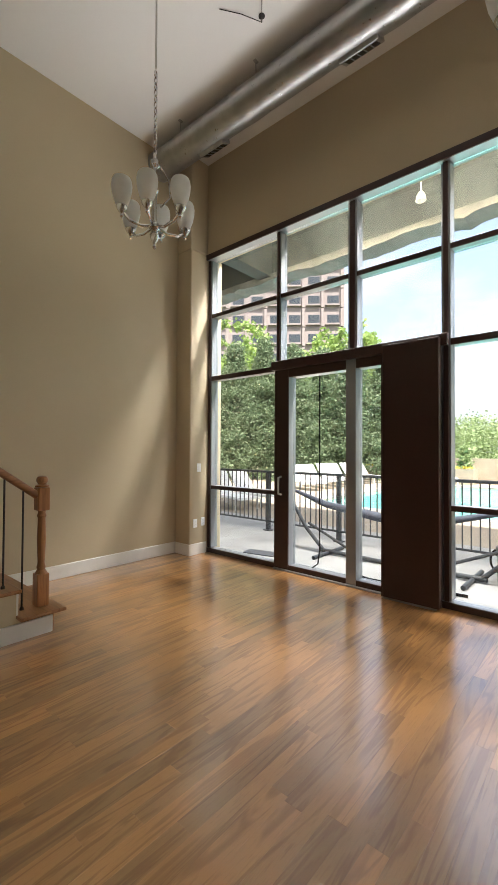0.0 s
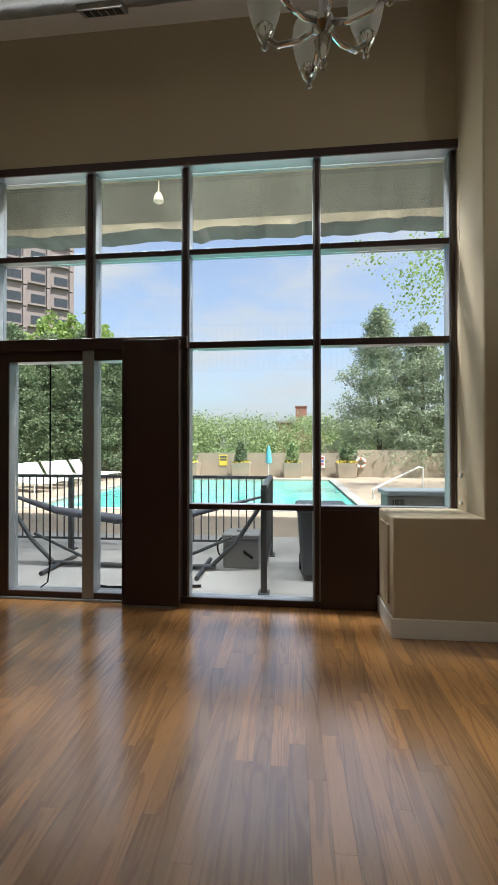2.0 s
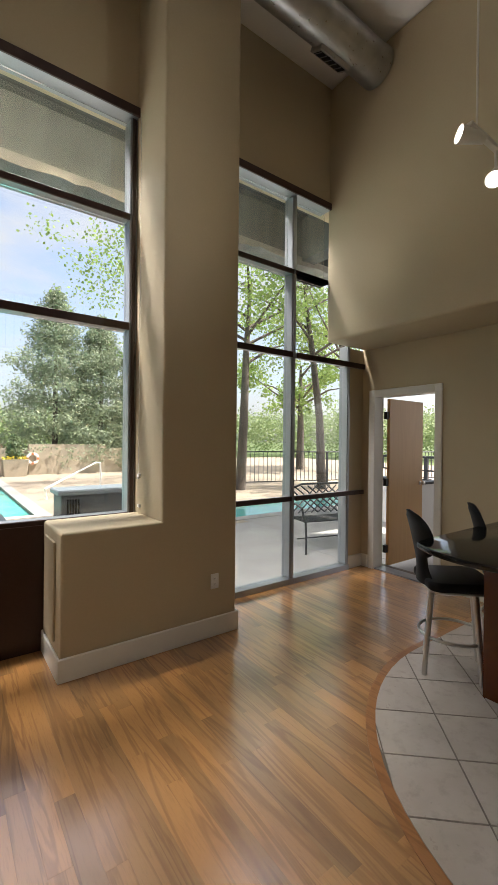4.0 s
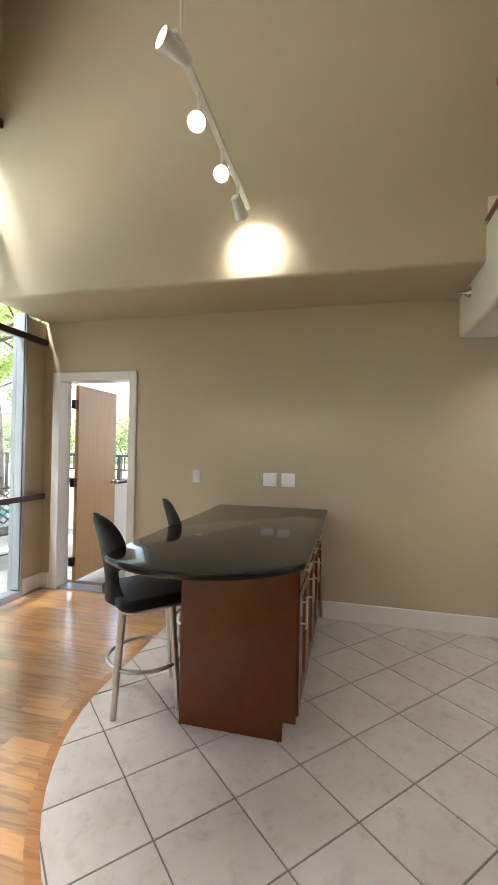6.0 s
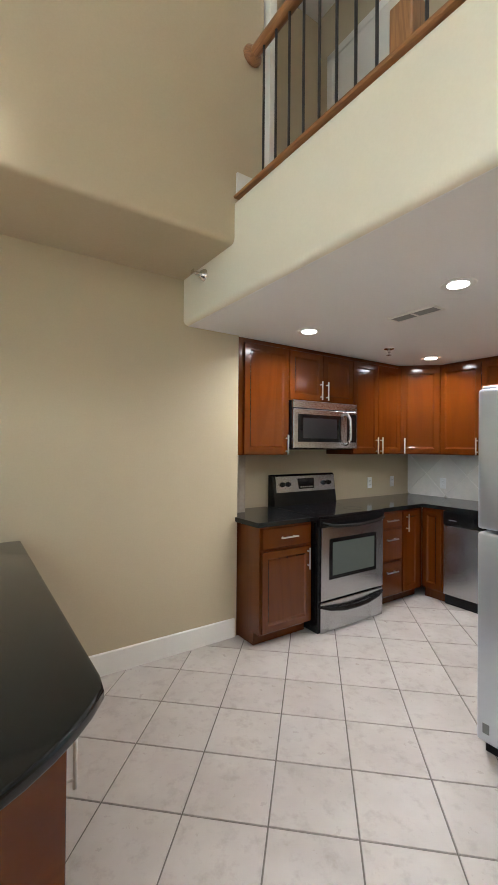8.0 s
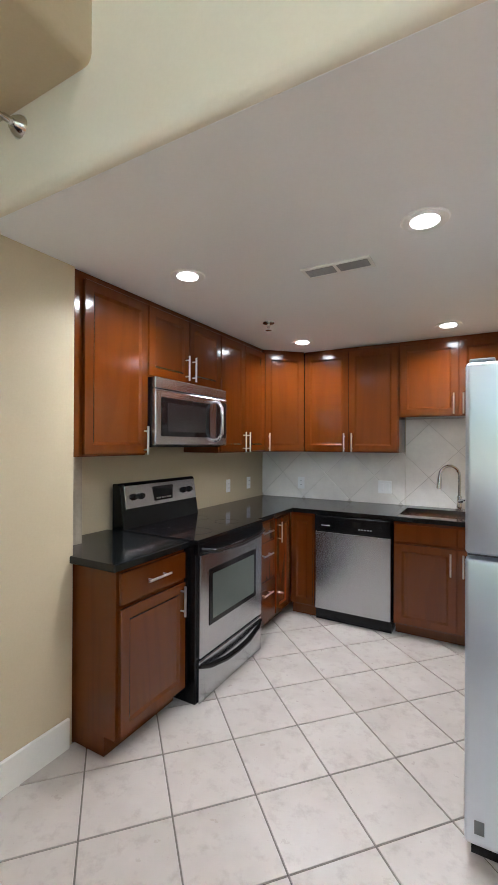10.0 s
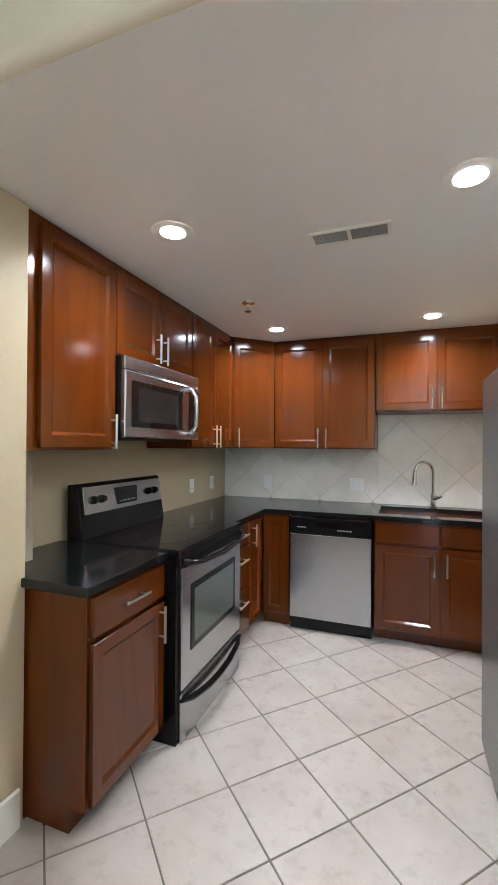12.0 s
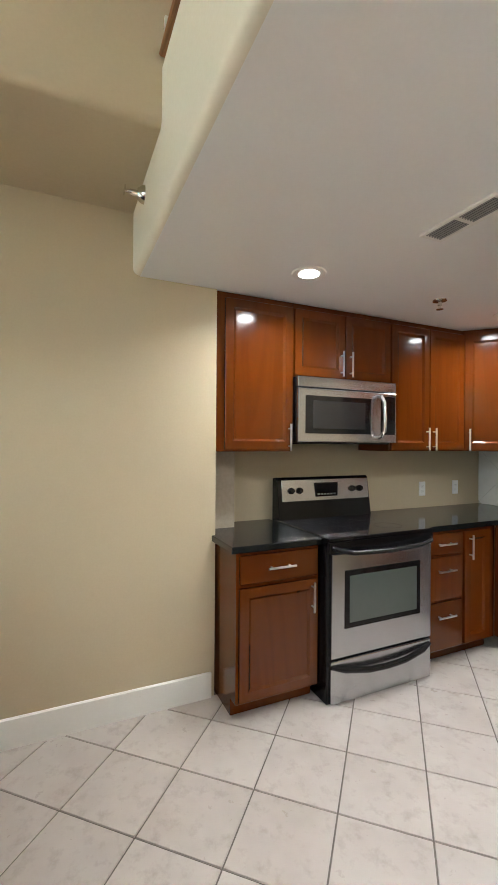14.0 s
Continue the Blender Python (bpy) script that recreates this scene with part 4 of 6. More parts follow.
for x in (-7.75, -5.85, -3.9, -1.25):
    v = part("register", box(-0.19, 0.19, -0.075, 0.075, -0.03, 0.012), GALV, duct, "metal air register with dark slots", bevel=0.004)
    v.matrix_basis = Matrix.Translation((x, DY, DZ)) @ pose(0, 0, 0, 28) @ Matrix.Translation((0, 0, -DR + 0.004))
    part("slot_void", box(-0.16, 0.16, -0.052, 0.052, -0.033, -0.029), BLACK, v)
    for k in range(5):
        part("vane", box(-0.155 + 0.064 * k, -0.148 + 0.064 * k, -0.05, 0.05, -0.037, -0.031), GALV, v)
for x in (-8.1, -6.9, -5.2, -3.3, -1.9):
    bm = sweep([(x, DY - 0.15, DZ + 0.10), (x, DY - 0.16, ZC)], 0.006, 6)
    box(x - 0.015, x + 0.015, DY - 0.18, DY - 0.13, ZC - 0.012, ZC, bm)
    part("hanger", bm, GALV, duct)
hk = thing("ceiling_hook", "small metal ceiling hook with a hanging wire", "hook", (-6.57, -0.52, ZC))
part("plate", lathe([(0.03, 0), (0.03, -0.006), (0.006, -0.012), (0.006, -0.06)], 14), IRON, hk)
part("wire", sweep([(-0.25, -0.30, -0.004), (-0.12, -0.15, -0.02), (0, 0, -0.06), (0.1, -0.12, -0.02), (0.22, -0.24, -0.004)], 0.004, 6), IRON, hk)


# chandeliers
def chandelier(at, label, turn):
    c = thing("chandelier", label, "chandelier", at, turn, "chandeliers")
    top = ZC - at[2]
    part("ceiling_cup", lathe([(0.065, top), (0.06, top - 0.02), (0.02, top - 0.04)], 20), CHROME, c, smooth=True)
    part("cord", sweep([(0, 0, 0.95), (0, 0, top - 0.03)], 0.006, 6), NICKEL, c)
    for k in range(14):
        z = 0.42 + 0.038 * k
        ring = [(0.011 * math.cos(2 * math.pi * j / 10), 0, z + 0.024 * math.sin(2 * math.pi * j / 10)) for j in range(10)]
        ln_ = part("chain_link", sweep(ring, 0.0035, 5, close=True), CHROME, c, smooth=True)
        ln_.matrix_basis = pose(0, 0, 0, 0, 0, 90 * (k % 2))
    part("hub", lathe([(0.004, -0.17), (0.013, -0.155), (0.006, -0.14), (0.022, -0.11), (0.028, -0.08), (0.014, -0.06), (0.034, -0.04), (0.034, -0.02), (0.016, 0.0), (0.014, 0.17),
                       (0.022, 0.19), (0.014, 0.21), (0.013, 0.33), (0.03, 0.345), (0.03, 0.37), (0.012, 0.385), (0.008, 0.42)], 20), CHROME, c, smooth=True)
    for k in range(6):
        a = radians(60 * k)
        low = -0.015 if k % 2 else 0.015
        R = 0.198
        ca, sa = math.cos(a), math.sin(a)
        pts = [(0.02, -0.03), (0.08, -0.05 + low * 0.2), (0.15, -0.04 + low * 0.6), (R, 0.0 + low)]
        part("arm", sweep([(r * ca, r * sa, z) for r, z in pts], 0.009, 8), CHROME, c, smooth=True)
        zb = 0.0 + low
        cup = part("cup", lathe([(0.004, -0.045), (0.011, -0.038), (0.007, -0.026), (0.012, -0.018), (0.026, 0.0), (0.034, 0.02), (0.031, 0.026)], 18, (R * ca, R * sa, zb)), CHROME, c, smooth=True)
        part("shade", lathe([(0.024, 0.008), (0.036, 0.035), (0.050, 0.075), (0.058, 0.115), (0.060, 0.145), (0.056, 0.172), (0.049, 0.186), (0.045, 0.186), (0.053, 0.145), (0.030, 0.04), (0.018, 0.014)], 24, (R * ca, R * sa, zb)), OPAL, c, "white opal glass shade", smooth=True)
    loop = [(0.013 * math.cos(2 * math.pi * j / 12), 0.03 * math.sin(2 * math.pi * j / 12), 0.40) for j in range(12)]
    part("spare_cable", sweep([(0.03, 0.02, 0.34), (0.075, 0.04, 0.25), (0.08, 0.05, 0.15), (0.03, 0.02, 0.09)], 0.005, 6), CHROME, c, smooth=True)
    return c


chandelier((-6.25, -1.92, 2.80), "chrome six-arm chandelier with white glass shades, unlit", 12)
chandelier((-4.22, -1.94, 2.80), "chrome six-arm chandelier with white glass shades, unlit", 40)

# track lamps over the breakfast bar
tk = thing("track_light", "white ceiling track with lit spot heads", "lamp", (0, -1.615, 3.12))
part("rail", box(-1.98, -0.663, -0.017, 0.017, -0.012, 0.012), TRIM, tk, bevel=0.003)
for x in (-1.9,):
    part("stem", sweep([(x, 0, 0.012), (x, 0, ZC - 3.12)], 0.006, 8), TRIM, tk)
HOT = glow("spot_lens", (1.0, 0.96, 0.9), 9.0)
for x, aim in ((-1.92, (-0.9, 0.6, 0.15)), (-1.68, (-0.75, -0.2, -0.75)), (-1.30, (-0.75, -0.2, -0.75)), (-0.96, (0.62, -0.10, -0.36))):
    d = Vector(aim).normalized()
    m = d.to_track_quat("Z", "Y").to_matrix().to_4x4()
    drop = 0.04 if x < -1.9 else 0.14
    hub = Vector((x, 0, -drop))
    part("arm", sweep([(x, 0, -0.012), (x, 0, -drop)], 0.008, 8), TRIM, tk)
    hd_ = part("head", lathe([(0.012, -0.06), (0.026, -0.05), (0.032, 0.0), (0.046, 0.085), (0.042, 0.086), (0.036, 0.07)], 20, tuple(hub), m=m), TRIM, tk, "white spot head", smooth=True)
    part("lens", lathe([(0.038, 0.070), (0.036, 0.074), (0.002, 0.075)], 20, tuple(hub), m=m), HOT, hd_)
    lt = new("spot_light", bpy.data.lights.new("spot_light", "SPOT"))
    lt.data.energy = TRACK_W if x < -1.0 else TRACK_W * 0.5
    lt.data.spot_size = radians(110)
    lt.data.spot_blend = 1.0
    lt.data.shadow_soft_size = 0.035
    lt.data.color = (1.0, 0.97, 0.91)
    p = Vector((0, -1.615, 3.12)) + hub + d * 0.09
    lt.matrix_world = look(tuple(p), tuple(p + d))

# stair along the west wall
st = thing("staircase", "oak stair with a tan side wall, going up to the loft", "stair")
RISE, RUN, SX, SY = ZL / 15, 0.262, -7.46, -1.97
for k in range(14):
    y1 = SY - RUN * k
    part("step_block", box(XW + 0.02, SX, max(YS + 0.002, y1 - RUN), y1, 0.0, RISE * (k + 1) - 0.028), WALL, st)
part("skirting", box(SX, SX + 0.016, SY - RUN * 14, SY, 0.0, 0.13), TRIM, st, bevel=0.004)
for k in range(14):
    y1 = SY - RUN * k
    ya = y1 - RUN
    tr_ = part("tread", box(XW + 0.02, SX + (0.10 if k == 0 else 0.035), ya, y1 + (0.07 if k == 0 else 0.03), RISE * (k + 1) - 0.028, RISE * (k + 1)), OAKX, st, bevel=0.009, seg=2)
    part("riser", box(XW + 0.02, SX + 0.004, y1, y1 + 0.014, RISE * k, RISE * (k + 1) - 0.029), OAKX if k == 0 else TRIM, st)
part("wall_string", box(XW + 0.002, XW + 0.019, SY - RUN * 14, SY + 0.02, 0.0, 0.0 + 0.32), TRIM, st)
rl = thing("stair_railing", "oak handrail and newel with dark iron balusters", "railing")
NX, NY = -7.55, -2.02
part("newel", lathe([(0.046, RISE), (0.046, RISE + 0.02), (0.046, RISE + 0.25), (0.030, RISE + 0.28), (0.034, RISE + 0.30), (0.026, RISE + 0.33), (0.034, RISE + 0.52), (0.028, RISE + 0.68),
                    (0.036, RISE + 0.70), (0.028, RISE + 0.72), (0.03, RISE + 0.74)], 20, (NX, NY, 0)), OAK, rl, smooth=True)
part("newel_base", box(NX - 0.046, NX + 0.046, NY - 0.046, NY + 0.046, RISE, RISE + 0.25), OAK, rl, bevel=0.005)
part("newel_block", box(NX - 0.045, NX + 0.045, NY - 0.045, NY + 0.045, RISE + 0.74, RISE + 0.92), OAK, rl, bevel=0.006)
part("newel_cap", lathe([(0.03, RISE + 0.92), (0.052, RISE + 0.925), (0.052, RISE + 0.935), (0.03, RISE + 0.945), (0.042, RISE + 0.965), (0.044, RISE + 0.985), (0.034, RISE + 1.005), (0.004, RISE + 1.012)], 22, (NX, NY, 0)), OAK, rl, smooth=True)
slope = RISE / RUN
hr0, hr1 = (NX, NY - 0.04, RISE + 0.86), (NX, SY - RUN * 13.6, RISE + 0.86 + (RUN * 13.6 - 0.09) * slope)
part("handrail", sweep([hr0, ((hr0[0] + hr1[0]) / 2, (hr0[1] + hr1[1]) / 2, (hr0[2] + hr1[2]) / 2), hr1], 0.033, 12, flat=0.9), OAKY, rl, smooth=True)
for k in range(14):
    for q in (0.06, 0.19):
        y = SY - RUN * k - q
        if k == 0 and q < 0.1:
            continue
        zt = hr0[2] + (hr0[1] - y) * slope - 0.03
        bm = sweep([(NX, y, RISE * (k + 1)), (NX, y, zt)], 0.0075, 6)
        lathe([(0.016, 0), (0.014, 0.018), (0.008, 0.024)], 8, (NX, y, RISE * (k + 1)), bm)
        part("baluster", bm, IRON, rl)

# loft railing
lr = thing("loft_railing", "oak loft handrail with dark iron balusters", "railing")
RY = YF - 0.11
ZR = 3.735
part("handrail", sweep([(-0.70, RY, ZR), (-3.0, RY, ZR), (-6.0, RY, ZR), (-7.3, RY, ZR)], 0.034, 14, flat=0.9), OAKX, lr, smooth=True)
part("rosette", lathe([(0.062, 0), (0.06, 0.012), (0.046, 0.024), (0.036, 0.03)], 24, (-0.662, RY, ZR), m=pose(0, 0, 0, 0, -90)), OAKX, lr, smooth=True)
for nx in (-1.71, -4.6, -7.35):
    nb = part("newel", box(nx - 0.05, nx + 0.05, RY - 0.05, RY + 0.05, ZL, ZL + 0.26), OAK, lr, bevel=0.005)
    part("turning", lathe([(0.045, ZL + 0.26), (0.03, ZL + 0.29), (0.026, ZL + 0.33), (0.034, ZL + 0.48), (0.028, ZL + 0.66), (0.045, ZL + 0.70), (0.045, ZL + 0.93), (0.05, ZL + 0.95), (0.036, ZL + 0.99), (0.004, ZL + 1.01)], 20, (nx, RY, 0)), OAK, nb, smooth=True)
x = -0.78
while x > -7.3:
    if min(abs(x - nx) for nx in (-1.71, -4.6, -7.35)) > 0.07:
        bm = sweep([(x, RY, ZL + 0.012), (x, RY, ZR - 0.03)], 0.0075, 6)
        lathe([(0.014, 0), (0.013, 0.014), (0.008, 0.02)], 8, (x, RY, ZL + 0.012), bm)
        part("baluster", bm, IRON, lr)
    x -= 0.112
# upstairs hall seen through the balusters
bbl = part("baseboard", box(-0.678, -0.663, YF - 0.208, YF - 0.005, ZL + 0.013, ZL + 0.145), TRIM)
tagged(bbl, "white painted baseboard upstairs", "baseboard", kind="structure")
wall("wall_loft_back", "tan wall at the back of the upstairs hall", [(-4.6, 0.2, -4.75, -4.6, ZL, ZC)])
d3 = thing("door_3", "white panelled door in the upstairs hall", "door", kind="structure")
part("casing", box(-0.02, 0.05, -4.6, -4.575, ZL, ZL + 2.1), TRIM, d3, bevel=0.004)
part("casing", box(-0.86, -0.79, -4.6, -4.575, ZL, ZL + 2.1), TRIM, d3, bevel=0.004)
part("casing", box(-0.86, 0.05, -4.6, -4.575, ZL + 2.04, ZL + 2.11), TRIM, d3, bevel=0.004)
lf3 = part("leaf", box(-0.79, -0.02, -4.6, -4.585, ZL + 0.01, ZL + 2.04), TRIM, d3)
part("door_handle", lathe([(0.024, 0), (0.01, 0.012), (0.01, 0.03), (0.026, 0.045), (0.02, 0.065), (0.003, 0.07)], 14, (-0.72, -4.585, ZL + 0.95), m=pose(0, 0, 0, -90)), NICKEL, lf3, smooth=True)
part("post", box(-0.70, -0.63, YF - 0.26, YF - 0.212, ZL, ZC), TRIM, d3, "white painted corner post")

# blind cord beside the column
bc = thing("blind_cord", "thin white blind cord with a small weight", "cord")
part("cord", sweep([(-2.885, 0.48, 4.05), (-2.885, 0.47, 2.6), (-2.885, 0.475, 1.22)], 0.0025, 5), TRIM, bc)
part("weight", lathe([(0.004, 0), (0.011, 0.008), (0.009, 0.03), (0.003, 0.04)], 10, (-2.885, 0.475, 1.19)), PLATE, bc, smooth=True)
for z in (0.98, 1.22):
    part("cleat", box(-2.886, -2.869, 0.46, 0.49, z - 0.012, z + 0.012), PLATE, bc)
acc = thing("access_panel", "flush painted access panel line on the plinth", "panel", (-2.88, 0.058, 0.76))
part("groove", box(-0.20, 0.20, -0.0022, -0.0005, 0.03, 0.034), WALL, acc)
part("side_panel", box(-0.676, -0.661, 0.12, 0.40, -0.55, 0.08), WALL, acc, bevel=0.003)

# ---- outdoors ----
CONC = surface("grey_concrete", (0.37, 0.36, 0.345), 0.85, var=0.22, big=0.9, fine=60, bump=0.25)
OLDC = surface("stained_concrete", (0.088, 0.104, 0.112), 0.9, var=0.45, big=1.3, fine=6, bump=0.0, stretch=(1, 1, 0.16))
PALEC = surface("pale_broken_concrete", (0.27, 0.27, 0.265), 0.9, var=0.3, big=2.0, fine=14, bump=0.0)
DECK = surface("tan_pool_deck", (0.36, 0.295, 0.225), 0.85, var=0.14, big=0.6, fine=50, bump=0.2)
STUCCO = surface("tan_stucco", (0.40, 0.34, 0.26), 0.9, var=0.2, big=1.2, fine=45, bump=0.3)
GRASS = surface("grass_ground", (0.10, 0.15, 0.045), 0.95, var=0.4, big=0.4, fine=18, bump=0.4)
RAILM = surface("dark_grey_rail_paint", (0.045, 0.05, 0.055), 0.45, var=0.15, fine=60, bump=0.04)
WHITE = surface("white_resin", (0.80, 0.80, 0.78), 0.45, var=0.04, fine=40, bump=0.03)
BARK = surface("grey_bark", (0.15, 0.125, 0.105), 0.95, var=0.4, big=3, fine=18, bump=0.7, dist=0.03, stretch=(1, 1, 0.25))
BRICK = surface("red_brick_far", (0.36, 0.17, 0.13), 0.9, var=0.2, big=2, fine=12, bump=0.1)
PRECAST = surface("pinkish_precast_far", (0.27, 0.225, 0.215), 0.9, var=0.12, big=0.15, fine=3, bump=0.1)
DARKGL = surface("dark_window_far", (0.05, 0.06, 0.07), 0.15, var=0.3, big=0.3, fine=2, bump=0.0)
BIN = surface("blue_grey_plastic", (0.075, 0.085, 0.10), 0.5, var=0.15, fine=60, bump=0.05)
GREYP = surface("grey_plastic", (0.20, 0.20, 0.20), 0.5, var=0.15, fine=60, bump=0.05)


def leafy(name, a, b):
    m, nt, bs = stuff_mat(name)
    gi = nt.nodes.new("ShaderNodeNewGeometry")
    v = coords(nt)
    patch = noise_at(nt, v, 0.9, 3)
    col = mixed(nt, ramp(nt, gi.outputs["Random Per Island"], 0, 1), a, b)
    col = mixed(nt, ramp(nt, patch, 0.35, 0.7, 0, 0.5), col, tuple(x * 0.5 for x in a))
    nt.links.new(col, bs.inputs["Base Color"])
    bs.inputs["Roughness"].default_value = 0.6
    tl = nt.nodes.new("ShaderNodeBsdfTranslucent")
    nt.links.new(col, tl.inputs[0])
    mx = nt.nodes.new("ShaderNodeMixShader")
    mx.inputs[0].default_value = 0.4
    nt.links.new(bs.outputs[0], mx.inputs[1])
    nt.links.new(tl.outputs[0], mx.inputs[2])
    nt.links.new(mx.outputs[0], nt.nodes["Material Output"].inputs[0])
    return m


LEAF = leafy("fresh_leaves", (0.23, 0.36, 0.09), (0.38, 0.50, 0.15))
# paler, greyer green: the haze of distance is put into this colour
HAZELEAF = leafy("hazed_far_leaves", (0.24, 0.33, 0.14), (0.37, 0.45, 0.22))
NEEDLE = leafy("spruce_needles", (0.26, 0.33, 0.21), (0.42, 0.48, 0.33))
DARKN = leafy("juniper_needles", (0.13, 0.185, 0.10), (0.23, 0.30, 0.16))
FLOWER = surface("yellow_flower", (0.75, 0.6, 0.08), 0.6, fine=20, bump=0)
def water_mat():
    m, nt, bs = stuff_mat("pool_water")
    v = coords(nt)
    w = noise_at(nt, v, 2.2, 3, 0.5, 0.6)
    col = mixed(nt, ramp(nt, w, 0.3, 0.7), (0.10, 0.50, 0.46), (0.16, 0.60, 0.55))
    nt.links.new(col, bs.inputs["Base Color"])
    bs.inputs["Roughness"].default_value = 0.08
    bumped(nt, bs, w, 0.25, 0.03)
    return m


WATER = water_mat()

g = part("ground", box(-400, 400, 0.86, 500, -0.5, -0.22), GRASS)
tagged(g, "green ground reaching to the horizon", "ground", kind="structure")
PX0, PX1, PY0, PY1 = -11.0, -2.55, 7.0, 16.2
bm = box(-30, PX0, 4.0, 30, -0.2, -0.10)
box(PX0, PX1, PY1, 30, -0.2, -0.10, bm)
box(PX0, PX1, 4.0, PY0, -0.2, -0.10, bm)
box(PX1, 0.8, 4.0, 30, -0.2, -0.10, bm)
box(0.8, 7.0, 6.1, 30, -0.2, -0.10, bm)
box(7.0, 24, 4.0, 30, -0.2, -0.10, bm)
dk = part("pool_deck", bm, DECK)
tagged(dk, "tan concrete pool deck", "pavement", kind="structure")
bm = box(-30, 24, 0.86, 3.99, -0.2, -0.10)
box(0.8, 7.0, 3.99, 4.5, -0.2, -0.10, bm)
box(0.16, 24, -6, 0.85, -0.2, -0.10, bm)
pv = part("pavement", bm, CONC)
tagged(pv, "pale grey concrete terrace outside the windows", "pavement", kind="structure")
for lab, a, b, c, d in (("turquoise swimming pool water", PX0, PX1, PY0, PY1), ("turquoise water of the small pool", 0.8, 7.0, 4.5, 6.1)):
    w_ = part("water", box(a, b, c, d, -0.215, -0.16), WATER)
    tagged(w_, lab, "pool", kind="structure")
    cp_ = part("pool_coping", box(a - 0.3, a, c - 0.3, d + 0.3, -0.1, -0.088), CONC)
    bm = box(b, b + 0.3, c - 0.3, d + 0.3, -0.1, -0.088)
    box(a, b, c - 0.3, c, -0.1, -0.088, bm)
    box(a, b, d, d + 0.3, -0.1, -0.088, bm)
    c2_ = part("pool_coping", bm, CONC)
    for o in (cp_, c2_):
        tagged(o, "pale stone coping round the pool", "coping", kind="structure")

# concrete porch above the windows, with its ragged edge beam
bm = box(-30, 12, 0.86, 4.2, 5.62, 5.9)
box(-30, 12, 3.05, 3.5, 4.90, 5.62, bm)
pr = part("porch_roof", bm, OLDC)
tagged(pr, "stained concrete porch slab with an edge beam", "roof", kind="structure")
bm = bmesh.new()
rr = random.Random(3)
prev = None
for k in range(120):
    x = -14 + k * 0.15
    z = 4.77 + 0.06 * noise.noise((x * 1.3, 0, 0)) + 0.03 * noise.noise((x * 6.0, 2, 0)) + rr.random() * 0.03
    cur = [bm.verts.new((x, 3.03, z)), bm.verts.new((x, 3.03, 4.91)), bm.verts.new((x, 3.45, 4.91)), bm.verts.new((x, 3.45, z))]
    if prev:
        for i in range(4):
            bm.faces.new((prev[i], prev[(i + 1) % 4], cur[(i + 1) % 4], cur[i]))
    prev = cur
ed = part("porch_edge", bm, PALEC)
tagged(ed, "crumbling lower edge of the concrete beam", "beam", kind="structure")
bm = bmesh.new()
for x in (-9.4, 1.4):
    box(x - 0.16, x + 0.16, 0.86, 3.05, 4.85, 5.62, bm)
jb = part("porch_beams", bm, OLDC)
tagged(jb, "concrete cross beams under the porch slab", "beam", kind="structure")
wall("facade_side", "tan outer wall beside the windows", [(-20, XW - 0.15, 0.6, 0.85, -0.2, 5.62)], STUCCO)
pl = thing("porch_lamp", "small white porch ceiling lamp", "lamp", (-6.2, 2.6, 5.62))
part("stem", sweep([(0, 0, 0), (0, 0, -0.52)], 0.01, 8), WHITE, pl)
part("shade", lathe([(0.03, -0.52), (0.06, -0.57), (0.075, -0.64), (0.07, -0.65), (0.02, -0.58)], 16), WHITE, pl, smooth=True)


def railing(label, a, b, z0, z1, step=1.4, gap=0.11, posts=True):
    r = thing("railing", label, "railing", (a[0], a[1], z0))
    dx, dy = b[0] - a[0], b[1] - a[1]
    L = math.hypot(dx, dy)
    r.matrix_basis = pose(a[0], a[1], z0, 0, 0, math.degrees(math.atan2(dy, dx)))
    h = z1 - z0
    part("top_rail", box(0, L, -0.03, 0.03, h - 0.045, h), RAILM, r, bevel=0.006)
    part("bottom_rail", box(0, L, -0.015, 0.015, 0.16, 0.19), RAILM, r)
    n = max(1, round(L / step))
    for k in range(n + 1):
        x = L * k / n
        p = part("post", box(x - 0.032, x + 0.032, -0.032, 0.032, 0, h - 0.045), RAILM, r)
        part("foot_plate", box(x - 0.075, x + 0.075, -0.06, 0.06, 0, 0.018), RAILM, p)
    m = int(L / gap)
    proto = None
    for k in range(1, m):
        x = L * k / m
        if proto is None:
            proto = part("baluster", box(-0.0075, 0.0075, -0.0075, 0.0075, 0.19, h - 0.045), RAILM, r)
            proto.location = (x, 0, 0)
        else:
            o = new("baluster", proto.data)
            o.parent = r
            o.location = (x, 0, 0)
    return r


railing("dark grey metal terrace railing with square balusters", (-10.6, 2.8), (-4.62, 2.8), -0.1, 1.03, 1.5)
railing("dark grey metal railing returning towards the window", (-4.60, 2.74), (-4.60, 1.2), -0.1, 1.05, 1.5)
railing("dark grey metal railing at the terrace corner", (-10.6, 0.95), (-10.6, 2.77), -0.1, 1.03, 1.5)
railing("dark metal fence beyond the small pool", (2.5, 9.6), (14.0, 6.2), -0.1, 1.15, 1.8, 0.16)
railing("dark metal railing on the side terrace", (3.2, 3.4), (3.2, -3.5), 0.80, 1.25, 1.6, 0.13)
pw = part("parapet", box(3.05, 3.3, -4, 3.5, -0.1, 0.74), WHITE)
pc = part("parapet_cap", box(3.0, 3.35, -4, 3.5, 0.74, 0.80), RAILM, None, bevel=0.01)
tagged(pc, "dark metal cap on the parapet", "cap", kind="structure")
tagged(pw, "white painted parapet of the side terrace", "wall", kind="structure")
wall("facade_end", "tan outer wall beyond the open door", [(0.16, 3.0, -3.8, -3.6, -0.1, 5.6)], STUCCO)

